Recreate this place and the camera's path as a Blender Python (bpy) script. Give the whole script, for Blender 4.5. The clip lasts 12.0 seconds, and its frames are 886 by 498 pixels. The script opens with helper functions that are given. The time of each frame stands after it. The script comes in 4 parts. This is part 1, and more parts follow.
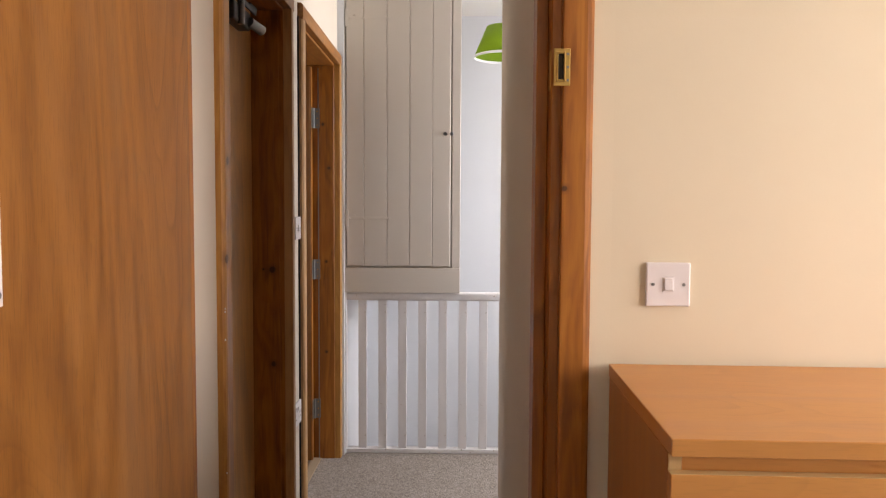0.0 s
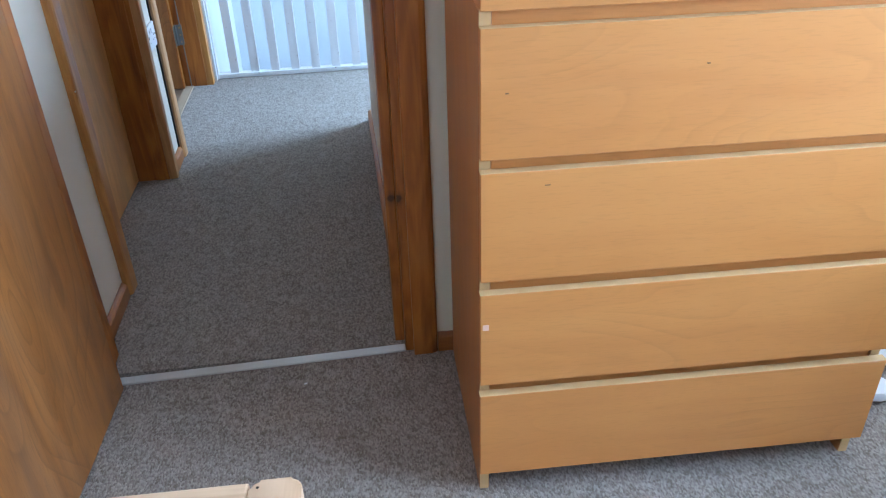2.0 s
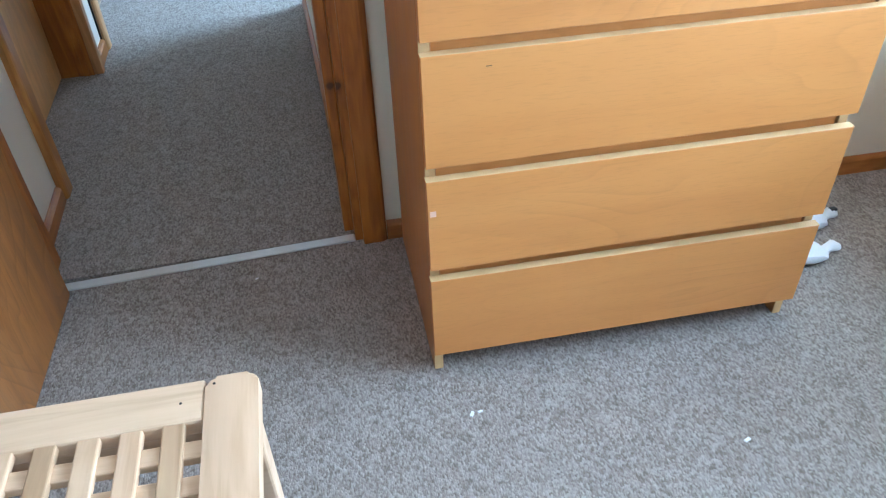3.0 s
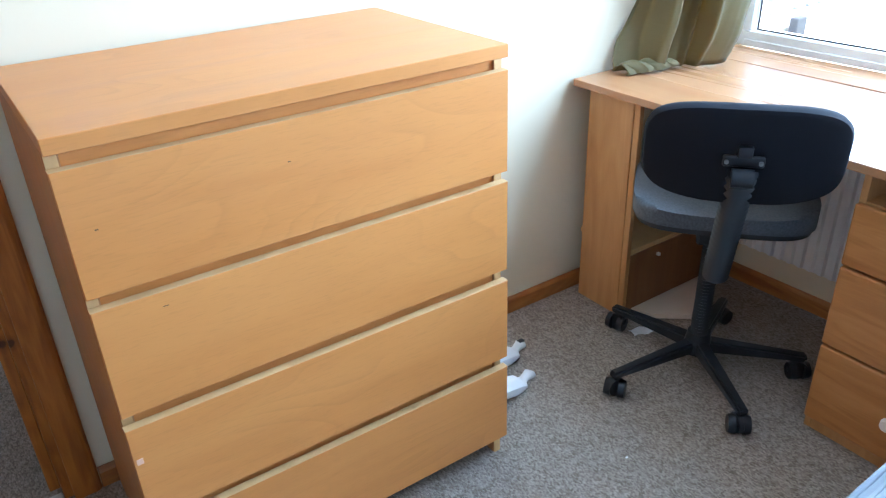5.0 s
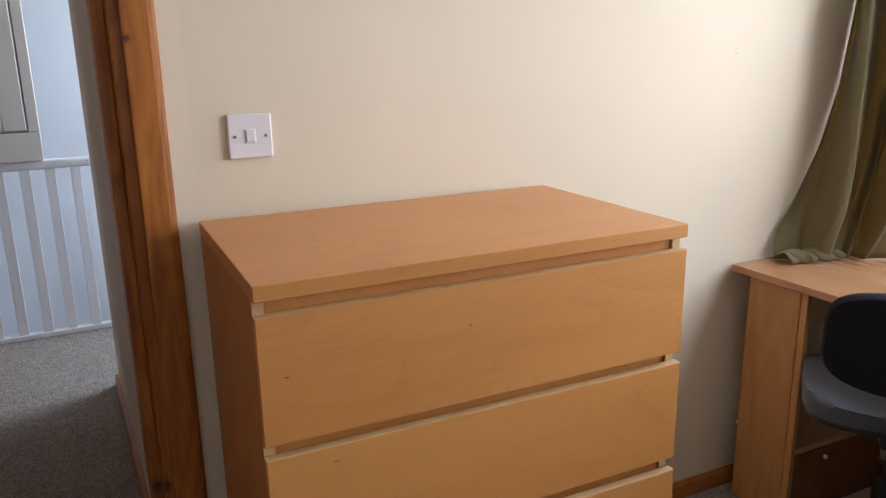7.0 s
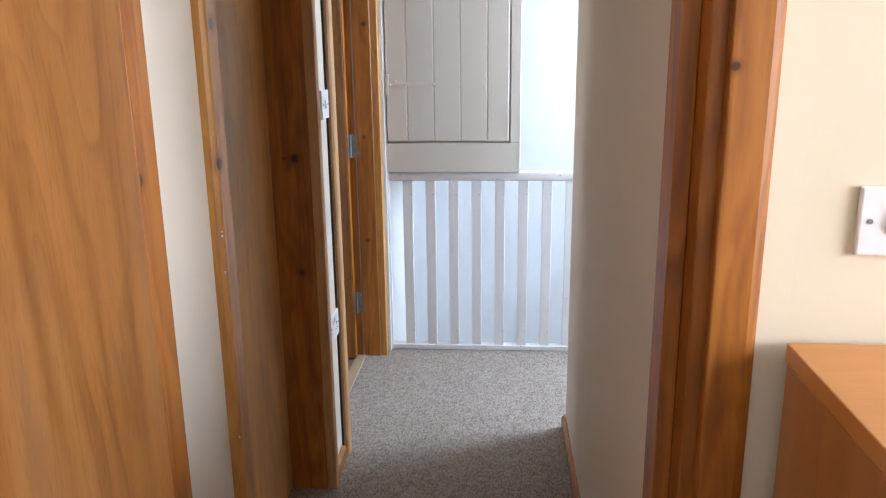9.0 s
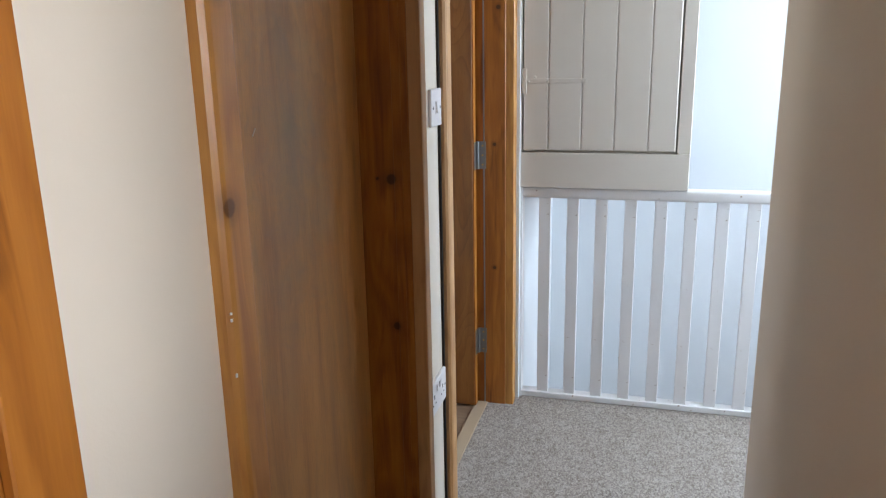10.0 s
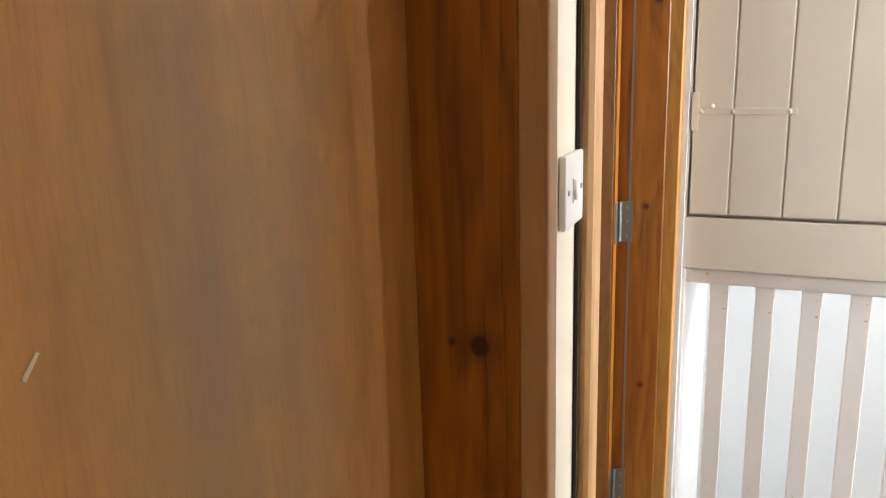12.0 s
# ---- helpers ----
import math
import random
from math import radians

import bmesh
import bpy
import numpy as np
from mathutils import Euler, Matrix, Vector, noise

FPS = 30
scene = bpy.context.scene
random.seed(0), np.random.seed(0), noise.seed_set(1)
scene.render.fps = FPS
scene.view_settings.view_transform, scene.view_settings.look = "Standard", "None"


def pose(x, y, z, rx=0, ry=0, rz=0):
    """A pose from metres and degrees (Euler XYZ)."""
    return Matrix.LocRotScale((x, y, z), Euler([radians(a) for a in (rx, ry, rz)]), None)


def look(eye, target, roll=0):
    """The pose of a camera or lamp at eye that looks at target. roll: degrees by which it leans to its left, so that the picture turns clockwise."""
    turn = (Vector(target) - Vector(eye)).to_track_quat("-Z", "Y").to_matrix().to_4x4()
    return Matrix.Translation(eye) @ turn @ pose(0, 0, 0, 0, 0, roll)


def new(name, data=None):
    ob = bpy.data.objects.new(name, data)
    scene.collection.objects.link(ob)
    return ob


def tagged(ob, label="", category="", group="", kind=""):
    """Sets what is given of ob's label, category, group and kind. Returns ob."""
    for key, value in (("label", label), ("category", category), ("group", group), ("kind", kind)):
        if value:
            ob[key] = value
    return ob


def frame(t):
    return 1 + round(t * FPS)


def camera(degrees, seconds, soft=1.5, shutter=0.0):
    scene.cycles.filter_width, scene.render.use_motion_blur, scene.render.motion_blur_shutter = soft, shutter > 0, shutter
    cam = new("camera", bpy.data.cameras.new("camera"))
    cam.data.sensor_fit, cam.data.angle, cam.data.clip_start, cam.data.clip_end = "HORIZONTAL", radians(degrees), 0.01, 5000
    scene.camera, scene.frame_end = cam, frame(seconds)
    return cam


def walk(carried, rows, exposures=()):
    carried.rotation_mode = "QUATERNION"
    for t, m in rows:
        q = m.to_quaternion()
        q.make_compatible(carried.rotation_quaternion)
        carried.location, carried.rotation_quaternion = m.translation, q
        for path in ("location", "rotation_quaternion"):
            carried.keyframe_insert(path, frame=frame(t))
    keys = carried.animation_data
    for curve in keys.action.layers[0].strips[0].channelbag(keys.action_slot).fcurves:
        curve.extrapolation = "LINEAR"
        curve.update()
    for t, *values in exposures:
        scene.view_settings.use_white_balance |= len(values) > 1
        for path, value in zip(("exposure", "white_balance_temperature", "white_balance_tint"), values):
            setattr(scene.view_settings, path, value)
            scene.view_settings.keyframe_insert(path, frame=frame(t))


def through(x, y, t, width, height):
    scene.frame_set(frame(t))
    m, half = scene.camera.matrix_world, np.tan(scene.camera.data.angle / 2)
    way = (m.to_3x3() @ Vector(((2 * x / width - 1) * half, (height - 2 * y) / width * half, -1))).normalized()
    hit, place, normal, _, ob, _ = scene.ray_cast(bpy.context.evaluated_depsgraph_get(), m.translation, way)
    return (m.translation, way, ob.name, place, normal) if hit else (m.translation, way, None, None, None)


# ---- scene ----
cam = camera(60.7, 12.0, 1.2)
PATH = [
    (0, (-0.313, -1.507, 1.312), (-0.342, 0.49, 1.198), 0.3),
    (0.5, (-0.282, -1.537, 1.273), (-0.312, 0.424, 0.88), -0.2),
    (1, (-0.244, -1.55, 1.253), (-0.229, 0.351, 0.633), -1.0),
    (1.5, (-0.224, -1.553, 1.238), (-0.118, 0.27, 0.424), -1.6),
    (2, (-0.209, -1.56, 1.233), (-0.002, 0.146, 0.21), -1.8),
    (2.5, (-0.206, -1.552, 1.225), (0.045, 0.01, 0.002), -1.8),
    (2.7, (-0.205, -1.552, 1.226), (0.054, -0.023, -0.038), -1.8),
    (4.3, (-0.169, -1.58, 1.282), (0.568, -0.205, 0.031), -3.0),
    (4.5, (-0.16, -1.579, 1.293), (0.664, -0.202, 0.099), -2.8),
    (5, (-0.142, -1.588, 1.328), (0.881, -0.152, 0.384), -2.1),
    (5.5, (-0.14, -1.588, 1.337), (1.021, -0.109, 0.657), -1.6),
    (6, (-0.147, -1.585, 1.332), (1.062, -0.087, 0.791), -1.2),
    (6.5, (-0.185, -1.559, 1.328), (0.959, -0.002, 0.809), -1.0),
    (7, (-0.24, -1.524, 1.316), (0.642, 0.198, 0.809), -1.0),
    (7.3, (-0.259, -1.505, 1.311), (0.397, 0.316, 0.807), -1.3),
    (7.5, (-0.286, -1.506, 1.313), (0.233, 0.36, 0.812), -1.4),
    (7.7, (-0.301, -1.498, 1.329), (0.065, 0.4, 0.816), -2.0),
    (9.3, (-0.379, -0.794, 1.362), (-0.632, 1.127, 0.871), -0.5),
    (9.5, (-0.374, -0.688, 1.356), (-0.716, 1.220, 0.860), -0.7),
    (10, (-0.417, -0.366, 1.345), (-0.934, 1.502, 0.846), -1.1),
    (10.5, (-0.431, -0.165, 1.371), (-1.054, 1.673, 0.885), -1.3),
    (11, (-0.483, 0.059, 1.372), (-1.17, 1.874, 0.89), -1.1),
    (11.5, (-0.593, 0.299, 1.373), (-1.332, 2.094, 0.89), -1.4),
    (12, (-0.696, 0.494, 1.372), (-1.475, 2.274, 0.899), -1.8),
]
walk(cam, [(t, look(eye, target, roll)) for t, eye, target, roll in PATH], exposures=[(0, 0.89, 10000, 37), (0.7, 1.21, 7300, 31), (1.5, 1.6, 6000, 24), (2, 1.79, 5600, 13), (2.7, 2, 5350, 8), (4.3, 2.19, 6600, 10), (5, 1.75, 5500, 9), (5.5, 0.95, 5600, 16), (6.5, 0.51, 7200, 28), (7.7, 0.82, 7500, 29), (9.3, 1.63, 7500, 24), (10.5, 1.24, 8000, 22), (12, 1.9, 10100, 27)])

# ---- light ----
SUN_TO = Vector((0.14, -0.50, 1.0)).normalized()
world = bpy.data.worlds.new("world")
scene.world = world
world.use_nodes = True
wn = world.node_tree
sky = wn.nodes.new("ShaderNodeTexSky")
sky.sky_type, sky.sun_disc = "NISHITA", False
sky.sun_elevation = math.asin(SUN_TO.z)
sky.sun_rotation = math.atan2(SUN_TO.x, SUN_TO.y)
wn.nodes["Background"].inputs["Strength"].default_value = 0.15
wn.links.new(sky.outputs[0], wn.nodes["Background"].inputs["Color"])
sun = new("sun", bpy.data.lights.new("sun", "SUN"))
sun.data.energy, sun.data.angle, sun.data.color = 5.0, radians(0.5), (1.0, 0.975, 0.94)
sun.matrix_world = look(SUN_TO * 20, (0, 0, 0))


def window_light(name, m, w, h, watts, color=(0.86, 0.93, 1.0), spread=180):
    """An area lamp that stands in for daylight at a window's opening."""
    ob = new(name, bpy.data.lights.new(name, "AREA"))
    ob.data.shape, ob.data.size, ob.data.size_y, ob.data.energy, ob.data.color = "RECTANGLE", w, h, watts, color
    ob.matrix_world = m
    ob.data.spread = radians(spread)
    return ob


window_light("bedroom_window_light", look((2.21, -1.14, 1.46), (0, -1.12, -0.28)), 1.6, 1.2, 31, (0.56, 0.78, 1.0), 155)
# Added fill: stands for sunlit ground throwing light up through the window.
window_light("bedroom_ground_light", look((2.17, -1.32, 1.40), (0, -1.40, 2.20)), 1.2, 1.1, 21, (0.74, 0.88, 1.0), 150)
# The landing window is unseen; placed to suit the shadow edge on the floor.
window_light("landing_window_light", look((1.72, 2.25, 1.65), (-0.9, 1.10, 0.75)), 0.95, 1.1, 27, (0.48, 0.74, 1.0), 140)
# Added fill, as in the bedroom: ground light thrown upwards.
window_light("landing_ground_light", look((1.70, 2.25, 1.60), (-0.9, 1.60, 2.40)), 0.95, 1.0, 12, (0.66, 0.84, 1.0))
# Added fill for the back room, whose window is unseen.
window_light("back_room_light", look((-2.9, 1.6, 1.5), (0, 1.6, 1.0)), 1.0, 1.0, 3)

# ---- materials ----
class Nodes:
    """A material's node tree with short calls."""

    def __init__(self, name):
        self.mat = bpy.data.materials.new(name)
        self.mat.use_nodes = True
        self.t = self.mat.node_tree
        self.bsdf = self.t.nodes["Principled BSDF"]

    def node(self, kind, **inputs):
        n = self.t.nodes.new(kind)
        for key, value in inputs.items():
            self.put(n.inputs[key.replace("_", " ")], value)
        return n

    def put(self, socket, value):
        if hasattr(value, "links"):
            self.t.links.new(value, socket)
        else:
            socket.default_value = value

    def math(self, op, a, b=0.0, clamp=False):
        n = self.t.nodes.new("ShaderNodeMath")
        n.operation, n.use_clamp = op, clamp
        self.put(n.inputs[0], a)
        self.put(n.inputs[1], b)
        return n.outputs[0]

    def vec(self, op, a, b=(0, 0, 0)):
        n = self.t.nodes.new("ShaderNodeVectorMath")
        n.operation = op
        self.put(n.inputs[0], a)
        self.put(n.inputs[1], b)
        return n.outputs["Value"] if op in ("DISTANCE", "LENGTH") else n.outputs[0]

    def mix(self, fac, a, b, how="MIX"):
        n = self.t.nodes.new("ShaderNodeMix")
        n.data_type, n.blend_type = "RGBA", how
        self.put(n.inputs[0], fac)
        self.put(n.inputs[6], a)
        self.put(n.inputs[7], b)
        return n.outputs[2]

    def coords(self, scale=(1, 1, 1), vary=True):
        """Metres in the object's own frame, shifted by the object's random number."""
        c = self.t.nodes.new("ShaderNodeTexCoord").outputs["Object"]
        if vary:
            r = self.t.nodes.new("ShaderNodeObjectInfo").outputs["Random"]
            c = self.vec("ADD", c, self.shift(r))
        return self.vec("MULTIPLY", c, scale)

    def shift(self, r):
        n = self.t.nodes.new("ShaderNodeCombineXYZ")
        for k, f in enumerate((13.0, 7.0, 11.0)):
            self.t.links.new(self.math("MULTIPLY", r, f), n.inputs[k])
        return n.outputs[0]

    def noise(self, vector, scale=5.0, detail=3.0, rough=0.5, distort=0.0):
        n = self.node("ShaderNodeTexNoise", Vector=vector, Scale=scale, Detail=detail, Roughness=rough, Distortion=distort)
        return n.outputs["Fac"]

    def ramp(self, fac, *stops):
        n = self.t.nodes.new("ShaderNodeValToRGB")
        self.t.links.new(fac, n.inputs[0])
        els = n.color_ramp.elements
        while len(els) < len(stops):
            els.new(0.5)
        for e, (pos, col) in zip(els, stops):
            e.position = pos
            e.color = (*col, 1) if len(col) == 3 else (col[0],) * 3 + (1,)
        return n.outputs[0]

    def bump(self, height, strength=0.2, distance=0.002):
        n = self.node("ShaderNodeBump", Strength=strength, Distance=distance, Height=height)
        self.t.links.new(n.outputs[0], self.bsdf.inputs["Normal"])

    def done(self, color, rough=0.5, metal=0.0, spec=0.5, coat=0.0):
        self.put(self.bsdf.inputs["Base Color"], color if hasattr(color, "links") else (*color[:3], 1))
        self.put(self.bsdf.inputs["Roughness"], rough)
        self.put(self.bsdf.inputs["Metallic"], metal)
        self.put(self.bsdf.inputs["Specular IOR Level"], spec)
        self.put(self.bsdf.inputs["Coat Weight"], coat)
        return self.mat


def wood(name, light, mid, dark, grain="z", figure=1.0, rough=0.38, coat=0.15, knots=(), scattered=0.0, streak=0.5, vary=True, dirt=0.0, veined=0.0, cathedral=0.0, patch=None, contour=0.0):
    """Wood whose grain runs along one axis. knots: x, y, z, radius in metres; scattered: how many knots besides."""
    n = Nodes(name)
    along = {"x": (0.08, 1, 1), "y": (1, 0.08, 1), "z": (1, 1, 0.08)}[grain]
    slow = {"x": (0.25, 1, 1), "y": (1, 0.25, 1), "z": (1, 1, 0.25)}[grain]
    c = n.coords((1, 1, 1), vary)
    warp = n.noise(n.vec("MULTIPLY", c, slow), 5.0, 2.0, 0.5)
    fine = n.noise(n.vec("MULTIPLY", c, along), 260.0, 4.0, 0.6)
    broad = n.noise(n.vec("MULTIPLY", c, along), 26.0 * figure, 4.0, 0.55, 1.2)
    rings = n.math("FRACT", n.math("MULTIPLY", n.math("ADD", warp, n.math("MULTIPLY", broad, 0.12)), 14.0 * figure))
    rings = n.math("ABSOLUTE", n.math("SUBTRACT", rings, 0.5))
    if cathedral:
        slope = n.noise(n.vec("MULTIPLY", c, {"x": (0.10, 1, 1), "y": (1, 0.10, 1), "z": (1, 1, 0.10)}[grain]), 3.2, 1.0, 0.4, 0.7)
        figure_lines = n.math("ABSOLUTE", n.math("SUBTRACT", n.math("FRACT", n.math("MULTIPLY", slope, 11.0)), 0.5))
        broad = n.math("ADD", n.math("MULTIPLY", broad, 1 - 0.45 * cathedral), n.math("MULTIPLY", figure_lines, 0.9 * cathedral))
    fac = n.math("ADD", n.math("MULTIPLY", broad, 0.75), n.math("MULTIPLY", fine, 0.35 * streak))
    fac = n.math("ADD", fac, n.math("MULTIPLY", rings, 0.28))
    col = n.ramp(fac, (0.32, dark), (0.55, mid), (0.8, light))
    big = n.noise(c, 2.3, 2.0, 0.5)
    col = n.mix(n.math("MULTIPLY", big, 0.35), col, (*mid, 1))
    if contour:
        hill = n.noise(n.vec("MULTIPLY", c, {"x": (0.30, 1, 1), "y": (1, 0.30, 1), "z": (1, 1, 0.30)}[grain]), 3.6, 2.0, 0.45, 0.5)
        line = n.math("FRACT", n.math("MULTIPLY", hill, 22.0))
        where = n.ramp(n.noise(n.vec("ADD", c, (5.0, 2.0, 9.0)), 3.0, 2.0, 0.5), (0.47, (0.15,)), (0.62, (1,)))
        line = n.math("MULTIPLY", n.ramp(line, (0.0, (0.0,)), (0.72, (0.35,)), (0.93, (1,)), (1.0, (0.0,))), where)
        col = n.mix(n.math("MULTIPLY", line, contour), col, (*[v * 0.72 for v in dark], 1))
    if veined:
        pores = n.noise(n.vec("MULTIPLY", c, along), 420.0, 2.0, 0.5)
        col = n.mix(n.ramp(pores, (0.54, (0,)), (0.68, (veined,))), col, (*[v * 0.45 for v in dark], 1))
    if dirt:
        grime = n.noise(n.vec("MULTIPLY", c, slow), 6.0, 4.0, 0.6, 0.6)
        col = n.mix(n.ramp(grime, (0.5, (0,)), (0.78, (dirt,))), col, (0.16, 0.14, 0.11, 1))
    if patch:
        o = n.t.nodes.new("ShaderNodeTexCoord").outputs["Object"]
        far = n.math("DIVIDE", n.vec("DISTANCE", n.vec("MULTIPLY", o, (1, 1, 0.55)), (patch[0], patch[1], patch[2] * 0.55)), patch[3])
        cloud = n.noise(o, 14.0, 5.0, 0.65, 0.8)
        far = n.math("ADD", far, n.math("MULTIPLY", cloud, 0.9))
        col = n.mix(n.ramp(far, (0.42, (0.62,)), (1.05, (0,))), col, (0.30, 0.24, 0.150, 1))
    if scattered:
        v = n.node("ShaderNodeTexVoronoi", Vector=n.vec("MULTIPLY", c, slow), Scale=scattered)
        col = n.mix(n.ramp(v.outputs["Distance"], (0.03, (0.9,)), (0.085, (0,))), col, (*[v2 * 0.35 for v2 in dark], 1))
    if knots:
        o = n.t.nodes.new("ShaderNodeTexCoord").outputs["Object"]
        w = n.vec("SCALE", n.node("ShaderNodeTexNoise", Vector=o, Scale=40.0).outputs["Color"])
        w.node.inputs["Scale"].default_value = 0.006
        o = n.vec("ADD", o, w)
        for x, y, z, r in knots:
            d = n.math("DIVIDE", n.vec("DISTANCE", o, (x + 0.003, y + 0.003, z + 0.003)), r)
            col = n.mix(n.ramp(n.math("MULTIPLY", d, 0.4), (0.3, (0.92,)), (0.42, (0.35,)), (0.9, (0,))), col, (*[v3 * 0.3 for v3 in dark], 1))
    n.bump(n.math("ADD", fine, rings), 0.12, 0.0006)
    return n.done(col, n.math("ADD", rough - 0.08, n.math("MULTIPLY", broad, 0.16)), coat=coat)


def paint(name, color, rough=0.6, uneven=0.06, grit=0.15, scale=1.0, chips=0.0, chip_color=(0.25, 0.13, 0.05), spec=0.4):
    n = Nodes(name)
    c = n.coords((1, 1, 1), False)
    a = n.noise(c, 1.6 * scale, 4.0, 0.6)
    b = n.noise(c, 45.0 * scale, 3.0, 0.6)
    dark = tuple(v * (1 - uneven * 2) for v in color)
    col = n.mix(a, (*dark, 1), (*[min(1, v * (1 + uneven * 0.5)) for v in color], 1))
    if chips:
        v = n.noise(c, 60.0, 5.0, 0.65)
        col = n.mix(n.ramp(v, (0.72 - chips * 0.1, (0,)), (0.745 - chips * 0.1, (1,))), col, (*chip_color, 1))
    n.bump(n.math("ADD", b, n.noise(c, 220.0, 2.0)), grit, 0.001)
    return n.done(col, rough, spec=spec)


def plain(name, color, rough=0.5, metal=0.0, bumpy=0.08, scale=90.0, spec=0.5, uneven=0.12):
    n = Nodes(name)
    c = n.coords((1, 1, 1), True)
    f = n.noise(c, scale, 3.0, 0.6)
    g = n.noise(c, 7.0, 3.0, 0.6)
    col = n.mix(g, (*[v * (1 - uneven) for v in color], 1), (*[min(1, v * (1 + uneven)) for v in color], 1))
    n.bump(f, bumpy, 0.001)
    return n.done(col, n.math("ADD", rough - 0.05, n.math("MULTIPLY", g, 0.1)), metal, spec)


def carpet(name, a, b, c3):
    n = Nodes(name)
    c = n.coords((1, 1, 1), False)
    v = n.node("ShaderNodeTexVoronoi", Vector=n.vec("MULTIPLY", c, (1.0, 0.55, 1.0)), Scale=300.0)
    tuft = n.node("ShaderNodeSeparateColor", Color=v.outputs["Color"]).outputs[0]
    blot = n.noise(n.vec("MULTIPLY", c, (1.0, 0.35, 1.0)), 210.0, 3.0, 0.62)
    wide = n.noise(c, 2.5, 3.0, 0.55)
    tread = n.noise(c, 30.0, 5.0, 0.7, 0.8)
    fac = n.math("ADD", n.math("MULTIPLY", tuft, 0.27), n.math("MULTIPLY", blot, 0.44))
    fac = n.math("ADD", fac, n.math("MULTIPLY", tread, 0.35))
    col = n.ramp(fac, (0.37, a), (0.52, b), (0.71, c3))
    col = n.mix(n.math("MULTIPLY", wide, 0.35), col, (*[v2 * 0.8 for v2 in b], 1))
    n.bump(n.math("SUBTRACT", n.math("MULTIPLY", blot, 1.5), v.outputs["Distance"]), 0.5, 0.003)
    return n.done(col, 0.95, spec=0.1)


def fabric(name, color, other, rough=0.85, weave=700.0, streaks=0.0, through=0.0, lit=None, sheen=0.15):
    n = Nodes(name)
    c = n.coords((1, 1, 1), False)
    f = n.noise(c, weave, 2.0, 0.6)
    g = n.noise(n.vec("MULTIPLY", c, (1, 1, 9)), 26.0, 5.0, 0.7)
    col = n.mix(n.math("ADD", n.math("MULTIPLY", f, 0.6), n.math("MULTIPLY", g, streaks), True), (*color, 1), (*other, 1))
    n.bump(n.math("ADD", f, g), 0.25, 0.001)
    m = n.done(col, rough, spec=0.2)
    n.put(n.bsdf.inputs["Sheen Weight"], sheen)
    if through:
        tr = n.node("ShaderNodeBsdfTranslucent", Color=(*lit, 1) if lit else col)
        mx = n.node("ShaderNodeMixShader", Fac=through)
        n.t.links.new(n.bsdf.outputs[0], mx.inputs[1])
        n.t.links.new(tr.outputs[0], mx.inputs[2])
        n.t.links.new(mx.outputs[0], n.t.nodes["Material Output"].inputs["Surface"])
    return m


def glass(name):
    n = Nodes(name)
    gl = n.node("ShaderNodeBsdfGlossy", Roughness=0.02)
    tr = n.node("ShaderNodeBsdfTransparent")
    fr = n.node("ShaderNodeFresnel", IOR=1.45)
    mx = n.node("ShaderNodeMixShader")
    n.t.links.new(fr.outputs[0], mx.inputs[0])
    n.t.links.new(tr.outputs[0], mx.inputs[1])
    n.t.links.new(gl.outputs[0], mx.inputs[2])
    n.t.links.new(mx.outputs[0], n.t.nodes["Material Output"].inputs["Surface"])
    return n.mat


def leafy(name, a, b):
    n = Nodes(name)
    r = n.t.nodes.new("ShaderNodeNewGeometry").outputs["Random Per Island"]
    return n.done(n.mix(r, (*a, 1), (*b, 1)), 0.6, spec=0.3)


CREAM = paint("cream_emulsion", (0.80, 0.70, 0.52), 0.7, 0.05, 0.12)
HALLCREAM = paint("pale_cream_emulsion", (0.81, 0.72, 0.60), 0.7, 0.04, 0.12)
HALLWHITE = paint("white_emulsion", (0.68, 0.715, 0.735), 0.7, 0.04, 0.12)
CEIL = paint("ceiling_paint", (0.86, 0.85, 0.82), 0.8, 0.04, 0.2)
GLOSS = paint("white_gloss_paint", (0.74, 0.715, 0.70), 0.38, 0.05, 0.1, chips=0.42)
CUPBOARD = paint("off_white_gloss_paint", (0.62, 0.555, 0.48), 0.42, 0.05, 0.1)
KNOTS = [(-0.134, 0.04, 0.422, 0.012), (-0.121, 0.0, 0.444, 0.010), (-0.098, -0.02, 1.347, 0.006), (-0.872, 0.05, 1.20, 0.011), (-0.872, 0.03, 1.275, 0.012),
         (-0.967, 1.205, 1.079, 0.013), (-0.965, 1.205, 0.735, 0.010), (-0.905, 1.205, 0.95, 0.012), (-0.895, 0.41, 1.146, 0.014), (-1.000, 1.205, 1.080, 0.004),
         (-0.965, 2.34, 1.025, 0.007), (-0.965, 2.34, 0.56, 0.007), (-0.95, 2.34, 1.50, 0.008), (-0.98, 2.34, 1.72, 0.008)]
PINE = wood("varnished_pine", (0.54, 0.200, 0.032), (0.38, 0.120, 0.015), (0.17, 0.044, 0.005), "z", 1.0, 0.44, 0.04, KNOTS, 3.0, vary=False)
PINE_X = wood("varnished_pine_along", (0.50, 0.205, 0.050), (0.38, 0.135, 0.028), (0.21, 0.062, 0.012), "x", 1.0, 0.42, 0.08, scattered=2.2, vary=False)
PINE_Y = wood("varnished_pine_across", (0.50, 0.205, 0.050), (0.38, 0.135, 0.028), (0.21, 0.062, 0.012), "y", 1.0, 0.42, 0.08, scattered=2.2, vary=False)
